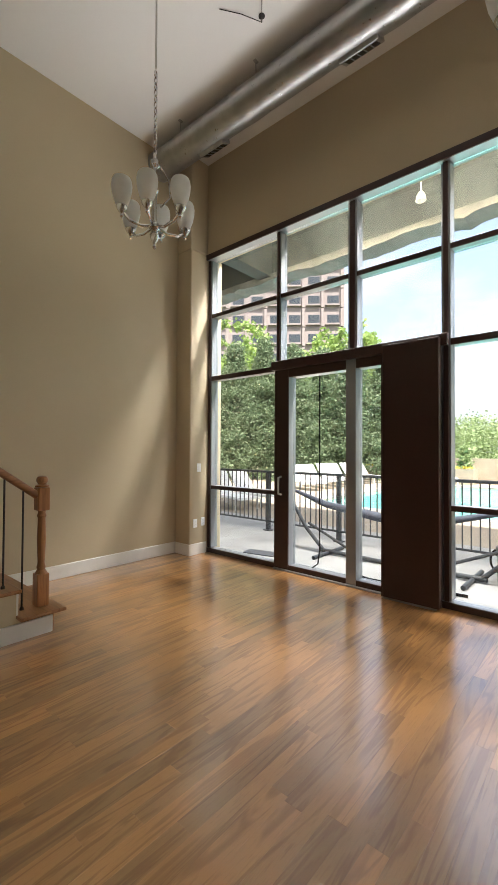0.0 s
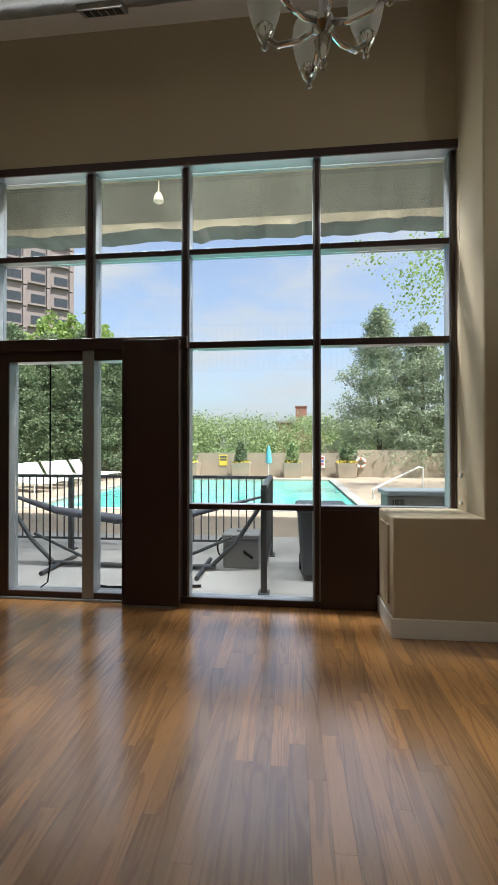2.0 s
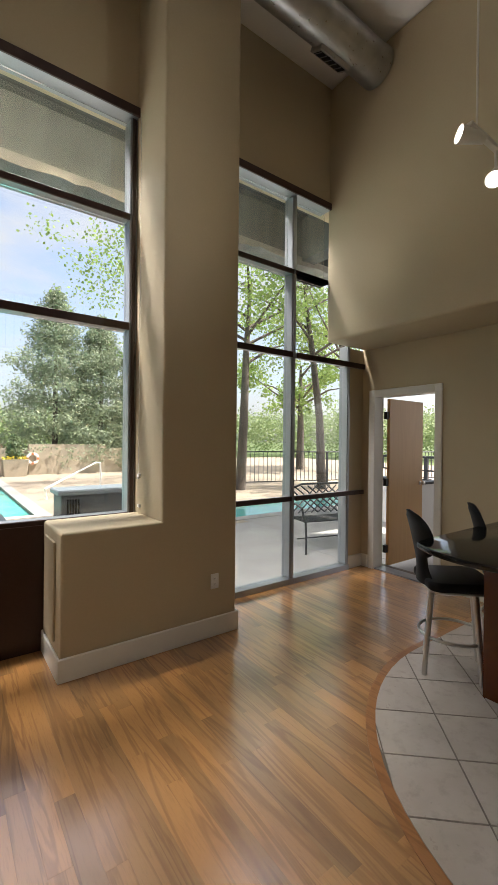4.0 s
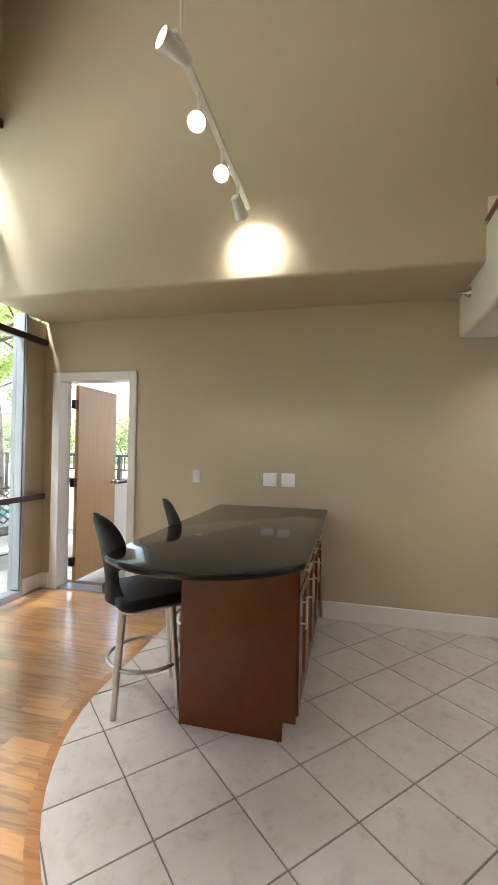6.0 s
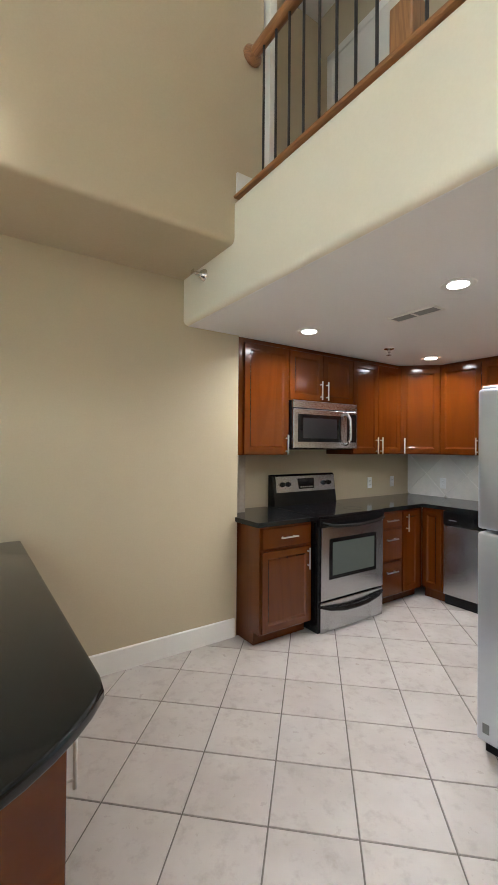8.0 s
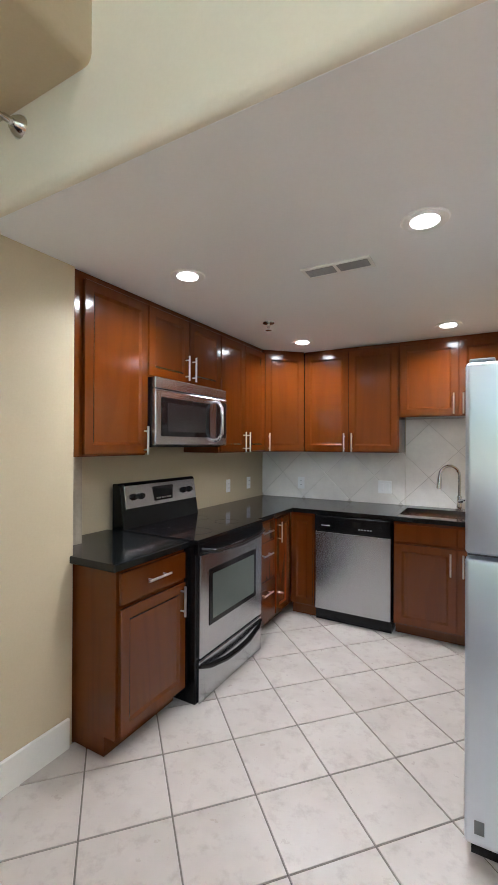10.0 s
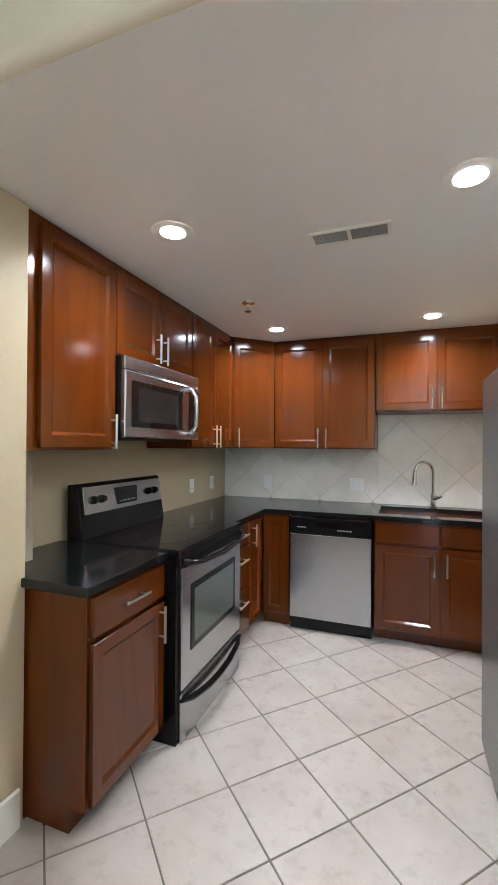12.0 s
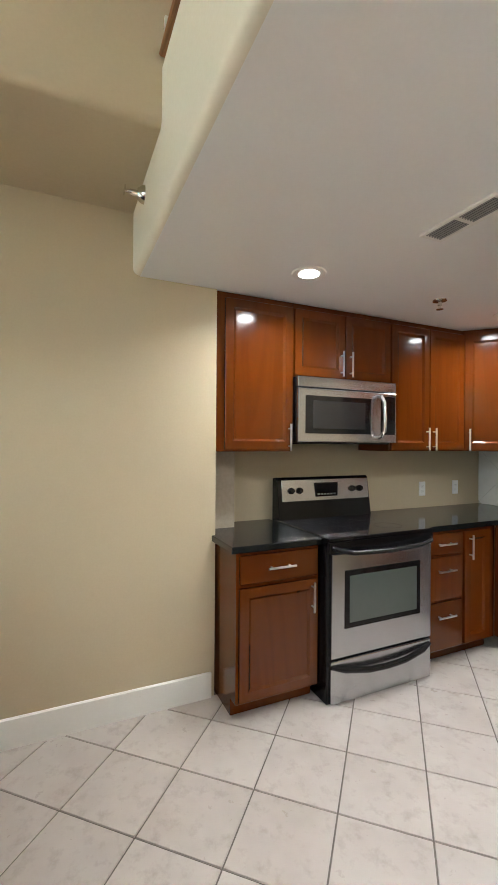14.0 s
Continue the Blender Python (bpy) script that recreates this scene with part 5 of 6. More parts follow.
tr2 = part("terrace_roof", box(0.16, 3.6, -6, 0.855, 2.72, 2.9), BROWN)
tagged(tr2, "dark brown soffit over the side terrace", "roof", kind="structure")
# unseen block, added to keep a sun patch off the terrace under the porch
wall("sun_block_upper", "unseen tan block added above the side terrace to stop the sun", [(0.36, 3.6, -6, 0.855, 2.902, 5.61)], STUCCO)

# hammock stand behind the door
hs = thing("hammock_stand", "grey tubular hammock stand on the terrace", "stand", (-6.35, 1.95, -0.1))
part("base_tube", sweep([(-1.1, 0, 0.05), (0, 0, 0.035), (1.1, 0, 0.05)], 0.03, 10), RAILM, hs, smooth=True)
for sx in (-1, 1):
    part("arm", sweep([(sx * 1.05, 0, 0.06), (sx * 1.35, 0, 0.35), (sx * 1.75, 0, 0.95)], 0.028, 10), RAILM, hs, smooth=True)
    part("foot", sweep([(sx * 0.95, -0.42, 0.03), (sx * 0.95, 0.42, 0.03)], 0.028, 10), RAILM, hs, smooth=True)
    part("brace", sweep([(sx * 0.45, 0, 0.05), (sx * 1.30, 0, 0.42)], 0.02, 8), RAILM, hs, smooth=True)
hm = thing("hammock", "rolled grey-blue hammock slung low on its stand", "hammock", (-6.35, 1.95, -0.1))
part("cloth", sweep([(-1.75, 0, 0.95), (-1.0, 0.02, 0.72), (-0.2, 0.03, 0.62), (0.6, 0.02, 0.65), (1.75, 0, 0.95)], [0.012, 0.05, 0.065, 0.05, 0.012], 10), surface("grey_blue_cloth", (0.10, 0.11, 0.14), 0.8, fine=90, bump=0.2), hm, smooth=True)
ho = thing("garden_hose", "dark hose lying on the terrace concrete", "hose", (-6.2, 1.3, -0.1))
part("hose", sweep([(-0.5, 0.1, 0.018), (-0.35, -0.05, 0.018), (-0.1, -0.12, 0.018), (0.3, -0.08, 0.018), (0.9, 0.02, 0.018)], 0.016, 8), BLACK, ho, smooth=True)
fm = thing("floor_mat", "flat dark rubber mat on the terrace", "mat", (-8.05, 1.35, -0.1), 12)
part("mat", prism(rounded(-0.28, 0.28, -0.12, 0.12, 0.03), 0, 0.012), BIN, fm)

# grey plastic box and wheeled bin by the gate
gb = thing("hose_reel_box", "grey plastic hose reel box on the terrace", "box", (-4.95, 2.25, -0.1))
part("body", prism(rounded(-0.23, 0.23, -0.18, 0.18, 0.03), 0.0, 0.36), GREYP, gb, bevel=0.012)
part("lid", prism(rounded(-0.245, 0.245, -0.195, 0.195, 0.03), 0.36, 0.44), GREYP, gb, bevel=0.02)
part("crank", sweep([(0.05, -0.2, 0.22), (0.05, -0.23, 0.22), (0.16, -0.24, 0.15)], 0.018, 8), BLACK, gb, smooth=True)
part("lid_handle", box(-0.07, 0.07, -0.04, 0.04, 0.44, 0.465), GREYP, gb, bevel=0.008)
part("hose_loop", sweep([(-0.23 - 0.1 * math.sin(radians(a)), 0, 0.22 + 0.14 * math.cos(radians(a))) for a in range(0, 181, 15)], 0.012, 8), BLACK, gb, smooth=True)
bn = thing("wheeled_bin", "tall dark blue-grey wheeled rubbish bin", "bin", (-3.95, 1.9, -0.1))
bm = bmesh.new()
lo = [bm.verts.new((x, y, 0.06)) for x, y in rounded(-0.24, 0.24, -0.25, 0.25, 0.04)]
hi = [bm.verts.new((x, y, 0.80)) for x, y in rounded(-0.29, 0.29, -0.33, 0.31, 0.05)]
for k in range(len(lo)):
    bm.faces.new((lo[k], lo[(k + 1) % len(lo)], hi[(k + 1) % len(lo)], hi[k]))
bm.faces.new(lo[::-1])
bm.faces.new(hi)
part("body", bm, BIN, bn)
part("lid", prism(rounded(-0.31, 0.31, -0.35, 0.33, 0.06), 0.80, 0.86), BIN, bn, bevel=0.02)
for sx in (-0.24, 0.24):
    part("wheel", lathe([(0.1, -0.02), (0.1, 0.02)], 16, (sx, 0.22, 0.1), m=pose(0, 0, 0, 0, 90)), BLACK, bn)
ac = thing("condenser_unit", "blue-grey metal equipment box with a lid by the pool", "machine", (-1.5, 6.1, -0.1))
part("body", prism(rounded(-0.8, 0.9, -0.35, 0.35, 0.05), 0, 0.52), BIN, ac, bevel=0.01)
part("lid", prism(rounded(-0.86, 0.96, -0.40, 0.40, 0.06), 0.52, 0.62), surface("blue_grey_lid", (0.22, 0.26, 0.30), 0.4, fine=40, bump=0.05), ac, bevel=0.02)
for k in range(5):
    part("slot", box(-0.7 + 0.05 * k, -0.67 + 0.05 * k, -0.356, -0.349, 0.15, 0.45), BLACK, ac)
hr = thing("pool_handrail", "white steel pool handrail", "handrail", (0, 0, -0.1))
part("tube", sweep([(-1.9, 9.3, 0.05), (-1.95, 9.2, 0.3), (-1.7, 9.5, 0.36), (-0.8, 10.6, 0.6), (0.1, 11.8, 0.82), (0.35, 12.15, 0.78), (0.38, 12.2, 0.5), (0.38, 12.2, 0.0)], 0.03, 8), WHITE, hr, smooth=True)
part("lower_tube", sweep([(-1.9, 9.3, 0.0), (-1.9, 9.3, 0.06)], 0.05, 8), WHITE, hr)


# patio bench
bnch = thing("patio_bench", "black metal patio bench with a lattice back", "bench", (0.62, 1.72, -0.1), -14)
bnch.matrix_basis = pose(0.72, 1.72, -0.1, 0, 0, -14) @ Matrix.Diagonal((1.2, 1, 1, 1))
for x in (-0.5, 0.5):
    part("leg", sweep([(x, -0.2, 0.44), (x * 1.02, -0.24, 0.2), (x * 1.08, -0.3, 0.0)], 0.014, 8), RAILM, bnch, smooth=True)
    part("leg", sweep([(x, 0.22, 0.44), (x * 1.02, 0.26, 0.2), (x * 1.08, 0.34, 0.0)], 0.014, 8), RAILM, bnch, smooth=True)
    part("armrest", sweep([(x * 1.05, 0.24, 0.62), (x * 1.1, 0.0, 0.68), (x * 1.1, -0.2, 0.64), (x * 1.06, -0.22, 0.45)], 0.014, 8), RAILM, bnch, smooth=True)
bm = bmesh.new()
for k in range(14):
    y = -0.21 + 0.033 * k
    box(-0.52, 0.52, y, y + 0.014, 0.435, 0.45, bm)
part("seat", bm, RAILM, bnch, "slatted metal seat")
part("back_frame", sweep([(-0.52, 0.23, 0.46), (-0.52, 0.32, 0.85), (-0.3, 0.335, 0.93), (0.3, 0.335, 0.93), (0.52, 0.32, 0.85), (0.52, 0.23, 0.46)], 0.016, 8), RAILM, bnch, smooth=True)
bm = bmesh.new()
for k in range(-6, 16):
    for s in (1, -1):
        x0 = -0.5 + 0.1 * k
        pts = []
        for q in (0.0, 1.0):
            x = x0 + s * 0.42 * q
            pts.append((x, 0.24 + 0.085 * q, 0.49 + 0.41 * q))
        if min(pts[0][0], pts[1][0]) < -0.52 or max(pts[0][0], pts[1][0]) > 0.52:
            continue
        sweep(pts, 0.011, 4, bm)
part("back_lattice", bm, RAILM, bnch)
part("stretcher", sweep([(-0.52, 0.0, 0.16), (0.52, 0.0, 0.16)], 0.009, 6), RAILM, bnch)


# far pool wall with planters
wl = wall("pool_wall", "tan stucco garden wall behind the pool", [(-16, 6.5, 18.2, 18.5, -0.1, 1.08), (-1.0, 2.4, 18.0, 18.2, -0.1, 1.25)], STUCCO)


def leaves(bm, centre, spread, n, size, rr, droop=0.0, long=1.0):
    cx, cy, cz = centre
    for _ in range(n):
        x, y, z = (rr.gauss(0, spread) for _ in range(3))
        p = Vector((cx + x, cy + y, cz + z * 0.8))
        d = Vector((rr.uniform(-1, 1), rr.uniform(-1, 1), rr.uniform(-0.7, 0.7) - droop)).normalized()
        s = d.cross(Vector((rr.uniform(-1, 1), rr.uniform(-1, 1), rr.uniform(-1, 1)))).normalized()
        L = size * rr.uniform(0.6, 1.3)
        w = L * 0.42 / long
        v = [bm.verts.new(p - d * L * 0.5), bm.verts.new(p + s * w), bm.verts.new(p + d * L * 0.5), bm.verts.new(p - s * w)]
        bm.faces.new(v)


def leaf_part(name, bm, material, parent, label=""):
    me = bpy.data.meshes.new(name)
    bm.to_mesh(me)
    bm.free()
    me.materials.append(material)
    ob = new(name, me)
    ob.parent = parent
    if label:
        tagged(ob, label)
    return ob


def conifer(at, h, width, seed, material, label, bare=0.08, n=900, size=0.34):
    rr = random.Random(seed)
    t = thing("conifer_tree", label, "tree", at, rr.uniform(0, 360))
    part("trunk", sweep([(0, 0, -0.1), (0.05, 0.02, h * 0.5), (0, 0, h * 0.98)], [h * 0.018, h * 0.011, 0.01], 8), BARK, t, smooth=True)
    bm = bmesh.new()
    for k in range(n):
        u = bare + (1 - bare) * (k + rr.random()) / n
        a = rr.uniform(0, 2 * math.pi)
        tier = 0.80 + 0.22 * math.sin(u * 41 + seed) + 0.30 * noise.noise((2.2 * math.cos(a), 2.2 * math.sin(a), u * 9 + seed))
        r = width * (1 - u) ** 0.78 * tier * rr.uniform(0.15, 1.0) ** 0.7 * (1.25 if rr.random() < 0.14 else 1.0)
        leaves(bm, (r * math.cos(a), r * math.sin(a), h * u - 0.12 * r), 0.17, 26, size * 0.42, rr, 0.35, 1.7)
    leaf_part("crown", bm, material, t)
    return t


def broadleaf(at, h, crown, seed, label, lean=(0, 0), trunk=0.2, clumps=130, n=34, size=0.2, material=None, low=0.35):
    rr = random.Random(seed)
    t = thing("broadleaf_tree", label, "tree", at)
    top = Vector((lean[0], lean[1], h * 0.75))
    pts = [Vector((0, 0, -0.15)), Vector((lean[0] * 0.2 + 0.05, lean[1] * 0.2, h * 0.25)), Vector((lean[0] * 0.55, lean[1] * 0.55, h * 0.5)), top]
    part("trunk", sweep(pts, [trunk * 1.25, trunk, trunk * 0.75, trunk * 0.3], 12), BARK, t, smooth=True)
    tips = []
    for k in range(9):
        q = rr.uniform(0.35, 0.95)
        base_ = pts[1].lerp(top, q)
        a = 2.4 * k + rr.uniform(-0.4, 0.4)
        L = crown * rr.uniform(0.55, 1.0)
        mid = base_ + Vector((math.cos(a) * L * 0.5, math.sin(a) * L * 0.5, L * 0.28))
        tip = base_ + Vector((math.cos(a) * L, math.sin(a) * L, L * rr.uniform(0.25, 0.7)))
        part("limb", sweep([base_, mid, tip], [trunk * 0.38, trunk * 0.22, trunk * 0.05], 7), BARK, t, smooth=True)
        tips += [mid, tip, mid.lerp(tip, 0.5), tip]
    bm = bmesh.new()
    for k in range(clumps):
        if k % 3:
            c = rr.choice(tips) + Vector((rr.gauss(0, crown * 0.18), rr.gauss(0, crown * 0.18), rr.gauss(0, crown * 0.15)))
        else:
            a, b_, q = rr.uniform(0, 6.28), rr.uniform(-0.6, 1), rr.uniform(0.6, 1) ** 0.5
            c = Vector((lean[0], lean[1], h * 0.78)) + Vector((math.cos(a) * crown * q * math.cos(b_), math.sin(a) * crown * q * math.cos(b_), crown * 0.8 * q * math.sin(b_)))
        if c.z < h * low:
            continue
        leaves(bm, c, crown * 0.062, n, size, rr, 0.2)
    leaf_part("crown", bm, material or LEAF, t)
    return t


conifer((0.6, 20.6, -0.1), 9.1, 4.5, 1, NEEDLE, "tall blue-green spruce behind the pool wall", n=1300)
conifer((2.7, 20.0, -0.1), 7.9, 4.2, 2, NEEDLE, "bushy blue-green spruce beside a taller one", n=1100)
conifer((4.9, 19.6, -0.1), 8.2, 3.7, 3, NEEDLE, "bushy blue-green spruce by the pool corner", n=1050)
conifer((7.4, 20.5, -0.1), 7.4, 2.3, 4, NEEDLE, "bushy spruce at the garden's far corner", n=750)
for k, (a, r, h) in enumerate(((23, 24, 6.8), (27, 23, 7.3), (31, 23.5, 7.0), (35, 22, 6.9), (39, 22.5, 7.4), (43, 22, 7.0), (47, 22, 7.2))):
    conifer((-4.3 - r * math.sin(radians(a)), -3.3 + r * math.cos(radians(a)), -0.1), h, 2.6, 20 + k, DARKN, "dark green juniper beyond the terrace", 0.04, 900, 0.36)
for k, (a, r, h, c) in enumerate(((28, 34, 11.0, 3.6), (45, 33, 11.5, 4.0), (22, 38, 9.6, 3.2), (37, 36, 10.0, 3.2))):
    broadleaf((-4.3 - r * math.sin(radians(a)), -3.3 + r * math.cos(radians(a)), -0.2), h, c, 40 + k, "bright green tree behind the dark conifers", clumps=150, n=60, size=0.27, material=LEAF)
broadleaf((3.75, 8.5, -0.1), 9.4, 5.0, 61, "tall tree with a leaning grey trunk near the fence", (0.5, 0.2), 0.14, 120, 110, 0.095, low=0.42)
broadleaf((6.3, 7.3, -0.1), 9.5, 4.0, 62, "tall shady tree with a dark trunk by the fence", (-0.7, 0.3), 0.13, 80, 90, 0.10, low=0.42)
broadleaf((7.4, 7.2, -0.1), 9.2, 3.6, 63, "slim tall tree with a dark trunk by the fence", (-0.3, 0.2), 0.11, 70, 90, 0.10, low=0.42)
broadleaf((12.5, 15.0, -0.1), 8.0, 3.8, 64, "broad green tree beyond the fence", (0.2, 0.2), 0.2, 110, 70, 0.16, low=0.25)
# far wooded slope
bm = bmesh.new()
rr = random.Random(9)
for k in range(1100):
    a = radians(rr.uniform(-75, 62))
    r = rr.uniform(42, 60)
    x, y = -4.3 - r * math.sin(a), -3.3 + r * math.cos(a)
    hh = (4.6 + 1.4 * noise.noise((x * 0.09, y * 0.09, 3)) + 0.6 * noise.noise((x * 0.4, 0, 7))) * r / 48
    leaves(bm, (x, y, hh * rr.uniform(0.1, 1.0) ** 0.6 - 0.4), 0.7, 100, 0.25, rr, 0.1)
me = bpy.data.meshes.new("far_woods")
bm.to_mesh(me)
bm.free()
me.materials.append(HAZELEAF)
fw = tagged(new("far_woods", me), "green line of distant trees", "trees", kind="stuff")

# planters with clipped shrubs along the wall
def planter(x, k, label):
    p = thing("planter", label, "planter", (x, 17.55, -0.1), 0, "pool planters")
    bm = bmesh.new()
    q = rounded(-0.42, 0.42, -0.38, 0.38, 0.03, 2)
    lo = [bm.verts.new((a, b, 0)) for a, b in q]
    hi = [bm.verts.new((a * 1.18, b * 1.18, 0.72)) for a, b in q]
    for i in range(len(q)):
        bm.faces.new((lo[i], lo[(i + 1) % len(q)], hi[(i + 1) % len(q)], hi[i]))
    bm.faces.new(lo[::-1])
    bm.faces.new(hi)
    part("pot", bm, STUCCO, p)
    rr = random.Random(k)
    bm = bmesh.new()
    for j in range(90):
        u = rr.random()
        a = rr.uniform(0, 6.28)
        r = 0.33 * math.sqrt(max(0.05, 1 - u)) * rr.uniform(0.6, 1)
        leaves(bm, (r * math.cos(a), r * math.sin(a), 0.72 + 1.0 * u), 0.06, 9, 0.13, rr, -0.3)
    leaf_part("shrub", bm, DARKN if k % 2 else HAZELEAF, p)
    bm = bmesh.new()
    for j in range(26):
        leaves(bm, (rr.uniform(-0.42, 0.42), rr.uniform(-0.4, 0.0), 0.76), 0.05, 4, 0.1, rr)
    leaf_part("flowers", bm, FLOWER, p)


for k, x in enumerate((-14.2, -11.8, -9.35, -6.75, -4.2, -1.6)):
    planter(x, 70 + k, "tapered tan planter with a clipped green shrub")
ring = [(0.21 * math.cos(2 * math.pi * k / 28), 0, 0.21 * math.sin(2 * math.pi * k / 28)) for k in range(28)]
lfr = thing("life_ring", "white life ring hung on the pool wall", "life ring", (-0.85, 17.94, 0.62))
part("ring", sweep(ring, 0.06, 8, close=True), WHITE, lfr, smooth=True)
for sx, sz in ((1, 0), (-1, 0), (0, 1), (0, -1)):
    part("band", box(sx * 0.21 - 0.05, sx * 0.21 + 0.05, -0.065, 0.065, sz * 0.21 - 0.05, sz * 0.21 + 0.05), surface("orange_band", (0.55, 0.2, 0.08), 0.6, fine=30, bump=0), lfr)


def sign(x, z, w, h, color, label, bars):
    s = thing("pool_sign", label, "sign", (x, 18.19, z))
    b = part("board", box(-w / 2, w / 2, -0.02, 0, -h / 2, h / 2), surface("sign_paint", color, 0.5, fine=30, bump=0), s)
    for k, c in enumerate(bars):
        part("bar", box(-w * 0.4, w * 0.4, -0.025, -0.02, h * (0.3 - 0.25 * k) - 0.05, h * (0.3 - 0.25 * k) + 0.05), surface("sign_bar", c, 0.5, fine=30, bump=0), b)


sign(-7.75, 0.72, 0.42, 0.55, (0.75, 0.62, 0.08), "small yellow warning board on the pool wall", [(0.1, 0.1, 0.1), (0.1, 0.1, 0.1)])
sign(-2.9, 0.65, 0.65, 0.62, (0.75, 0.75, 0.75), "white pool rules board with red and blue bars", [(0.5, 0.06, 0.06), (0.1, 0.15, 0.5), (0.5, 0.1, 0.1)])
um = thing("closed_umbrella", "closed turquoise sun umbrella by the pool wall", "umbrella", (-5.35, 17.0, -0.1))
part("pole", sweep([(0, 0, 0), (0, 0, 1.5)], 0.02, 8), WHITE, um)
part("canopy", lathe([(0.06, 0.7), (0.16, 0.75), (0.13, 1.1), (0.06, 1.5), (0.01, 1.56)], 10), surface("turquoise_cloth", (0.12, 0.42, 0.52), 0.8, fine=60, bump=0.1), um)
part("base", lathe([(0.24, 0), (0.24, 0.06), (0.05, 0.09)], 16), STUCCO, um)


# white loungers
def lounger(m):
    L = thing("sun_lounger", "white resin sun lounger with a raised back", "lounger", (0, 0, 0), 0, "pool loungers")
    L.matrix_basis = m
    part("frame", sweep([(-0.33, -0.95, 0.3), (-0.33, 0.95, 0.3), (0.33, 0.95, 0.3), (0.33, -0.95, 0.3)], 0.025, 6, close=True), WHITE, L)
    part("seat", box(-0.31, 0.31, -0.93, 0.3, 0.31, 0.335), WHITE, L)
    b = part("backrest", box(-0.31, 0.31, 0, 0.75, 0, 0.03), WHITE, L)
    b.matrix_basis = pose(0, 0.3, 0.32, 52)
    for x in (-0.33, 0.33):
        for y in (-0.75, 0.75):
            part("leg", sweep([(x, y, 0.3), (x, y, 0)], 0.025, 6), WHITE, L)
    return L


first = lounger(pose(-13.3, 10.4, -0.1, 0, 0, 70))
for x, y, a in ((-13.4, 11.5, 72), (-13.4, 12.6, 68), (-13.5, 13.7, 70), (-13.4, 14.8, 74), (-13.3, 15.9, 70), (-12.0, 17.0, 20), (-10.9, 17.1, 24), (-9.9, 17.0, 18), (-11.9, 5.6, 80), (-11.9, 4.7, 76)):
    copy_thing(first, pose(x, y, -0.1, 0, 0, a))
pt = thing("patio_table", "dark metal garden table by the pool", "table", (4.3, 14.5, -0.1))
part("top", lathe([(0.55, 0.7), (0.55, 0.73)], 20), RAILM, pt)
for k in range(4):
    a = radians(45 + 90 * k)
    part("leg", sweep([(0.4 * math.cos(a), 0.4 * math.sin(a), 0.7), (0.5 * math.cos(a), 0.5 * math.sin(a), 0)], 0.02, 6), RAILM, pt)

# far buildings
tower = thing("apartment_tower", "tall pinkish concrete tower with rows of dark windows", "building")
tx, ty = -4.3 - 75 * math.sin(radians(28.3)), -3.3 + 75 * math.cos(radians(28.3))
tower.matrix_basis = pose(tx, ty, 0, 0, 0, 180 + 38)
part("wall", box(0, 34, -22, 0, -0.3, 62), PRECAST, tower)
proto = {}
for fl_ in range(4, 17):
    for c in range(10):
        x, z = 1.0 + 3.35 * c, 3.4 * fl_
        o = None
        if not proto:
            proto["w"] = part("window", box(0, 2.0, -0.05, 0.06, 0, 1.55), DARKGL, tower)
            proto["l"] = part("ledge", box(-0.1, 2.4, 0, 0.5, -0.3, 0), PRECAST, tower)
            proto["p"] = part("pier", box(-0.75, -0.25, 0, 0.45, -0.6, 2.6), PRECAST, tower)
            for k in proto:
                proto[k].location = (x, 0.0, z)
        else:
            for k, nm in (("w", "window"), ("l", "ledge"), ("p", "pier")):
                o = new(nm, proto[k].data)
                o.parent = tower
                o.location = (x, 0.0, z)
part("roof", box(-0.3, 34.3, -22.3, 0.3, 62, 62.8), PRECAST, tower)
ch = thing("brick_building", "low red brick building with a chimney block", "building")
part("wall", box(-6.5, 3.5, 66, 72, -0.3, 5.2), BRICK, ch)
part("roof", box(-6.8, 3.8, 65.7, 72.3, 5.2, 5.45), PRECAST, ch)
cb_ = part("chimney", box(-3.4, -1.6, 66.5, 68.5, 5.45, 7.9), BRICK, ch)
part("cap", box(-3.5, -1.5, 66.4, 68.6, 7.9, 8.05), BRICK, cb_)

# landing parapet outside the open door
pw = thing("parapet", "white panelled landing parapet with a dark cap rail", "parapet")
part("panel", box(1.02, 5.2, 0.74, 0.80, -0.12, 0.885), TRIM, pw, bevel=0.004)
part("cap_rail", box(1.0, 5.2, 0.72, 0.82, 0.886, 0.925), IRON, pw, bevel=0.006)

def clip(poly, edge):
    """The part of a polygon to the left of an edge."""
    (ax, ay), (bx, by) = edge
    side = lambda p: (bx - ax) * (p[1] - ay) - (by - ay) * (p[0] - ax)
    out = []
    for p, q in zip(poly, poly[1:] + poly[:1]):
        sp, sq = side(p), side(q)
        if sp >= 0:
            out.append(p)
        if (sp >= 0) != (sq >= 0):
            k = sp / (sp - sq)
            out.append((p[0] + k * (q[0] - p[0]), p[1] + k * (q[1] - p[1])))
    return out


def area(poly):
    return sum(a[0] * b[1] - b[0] * a[1] for a, b in zip(poly, poly[1:] + poly[:1])) / 2



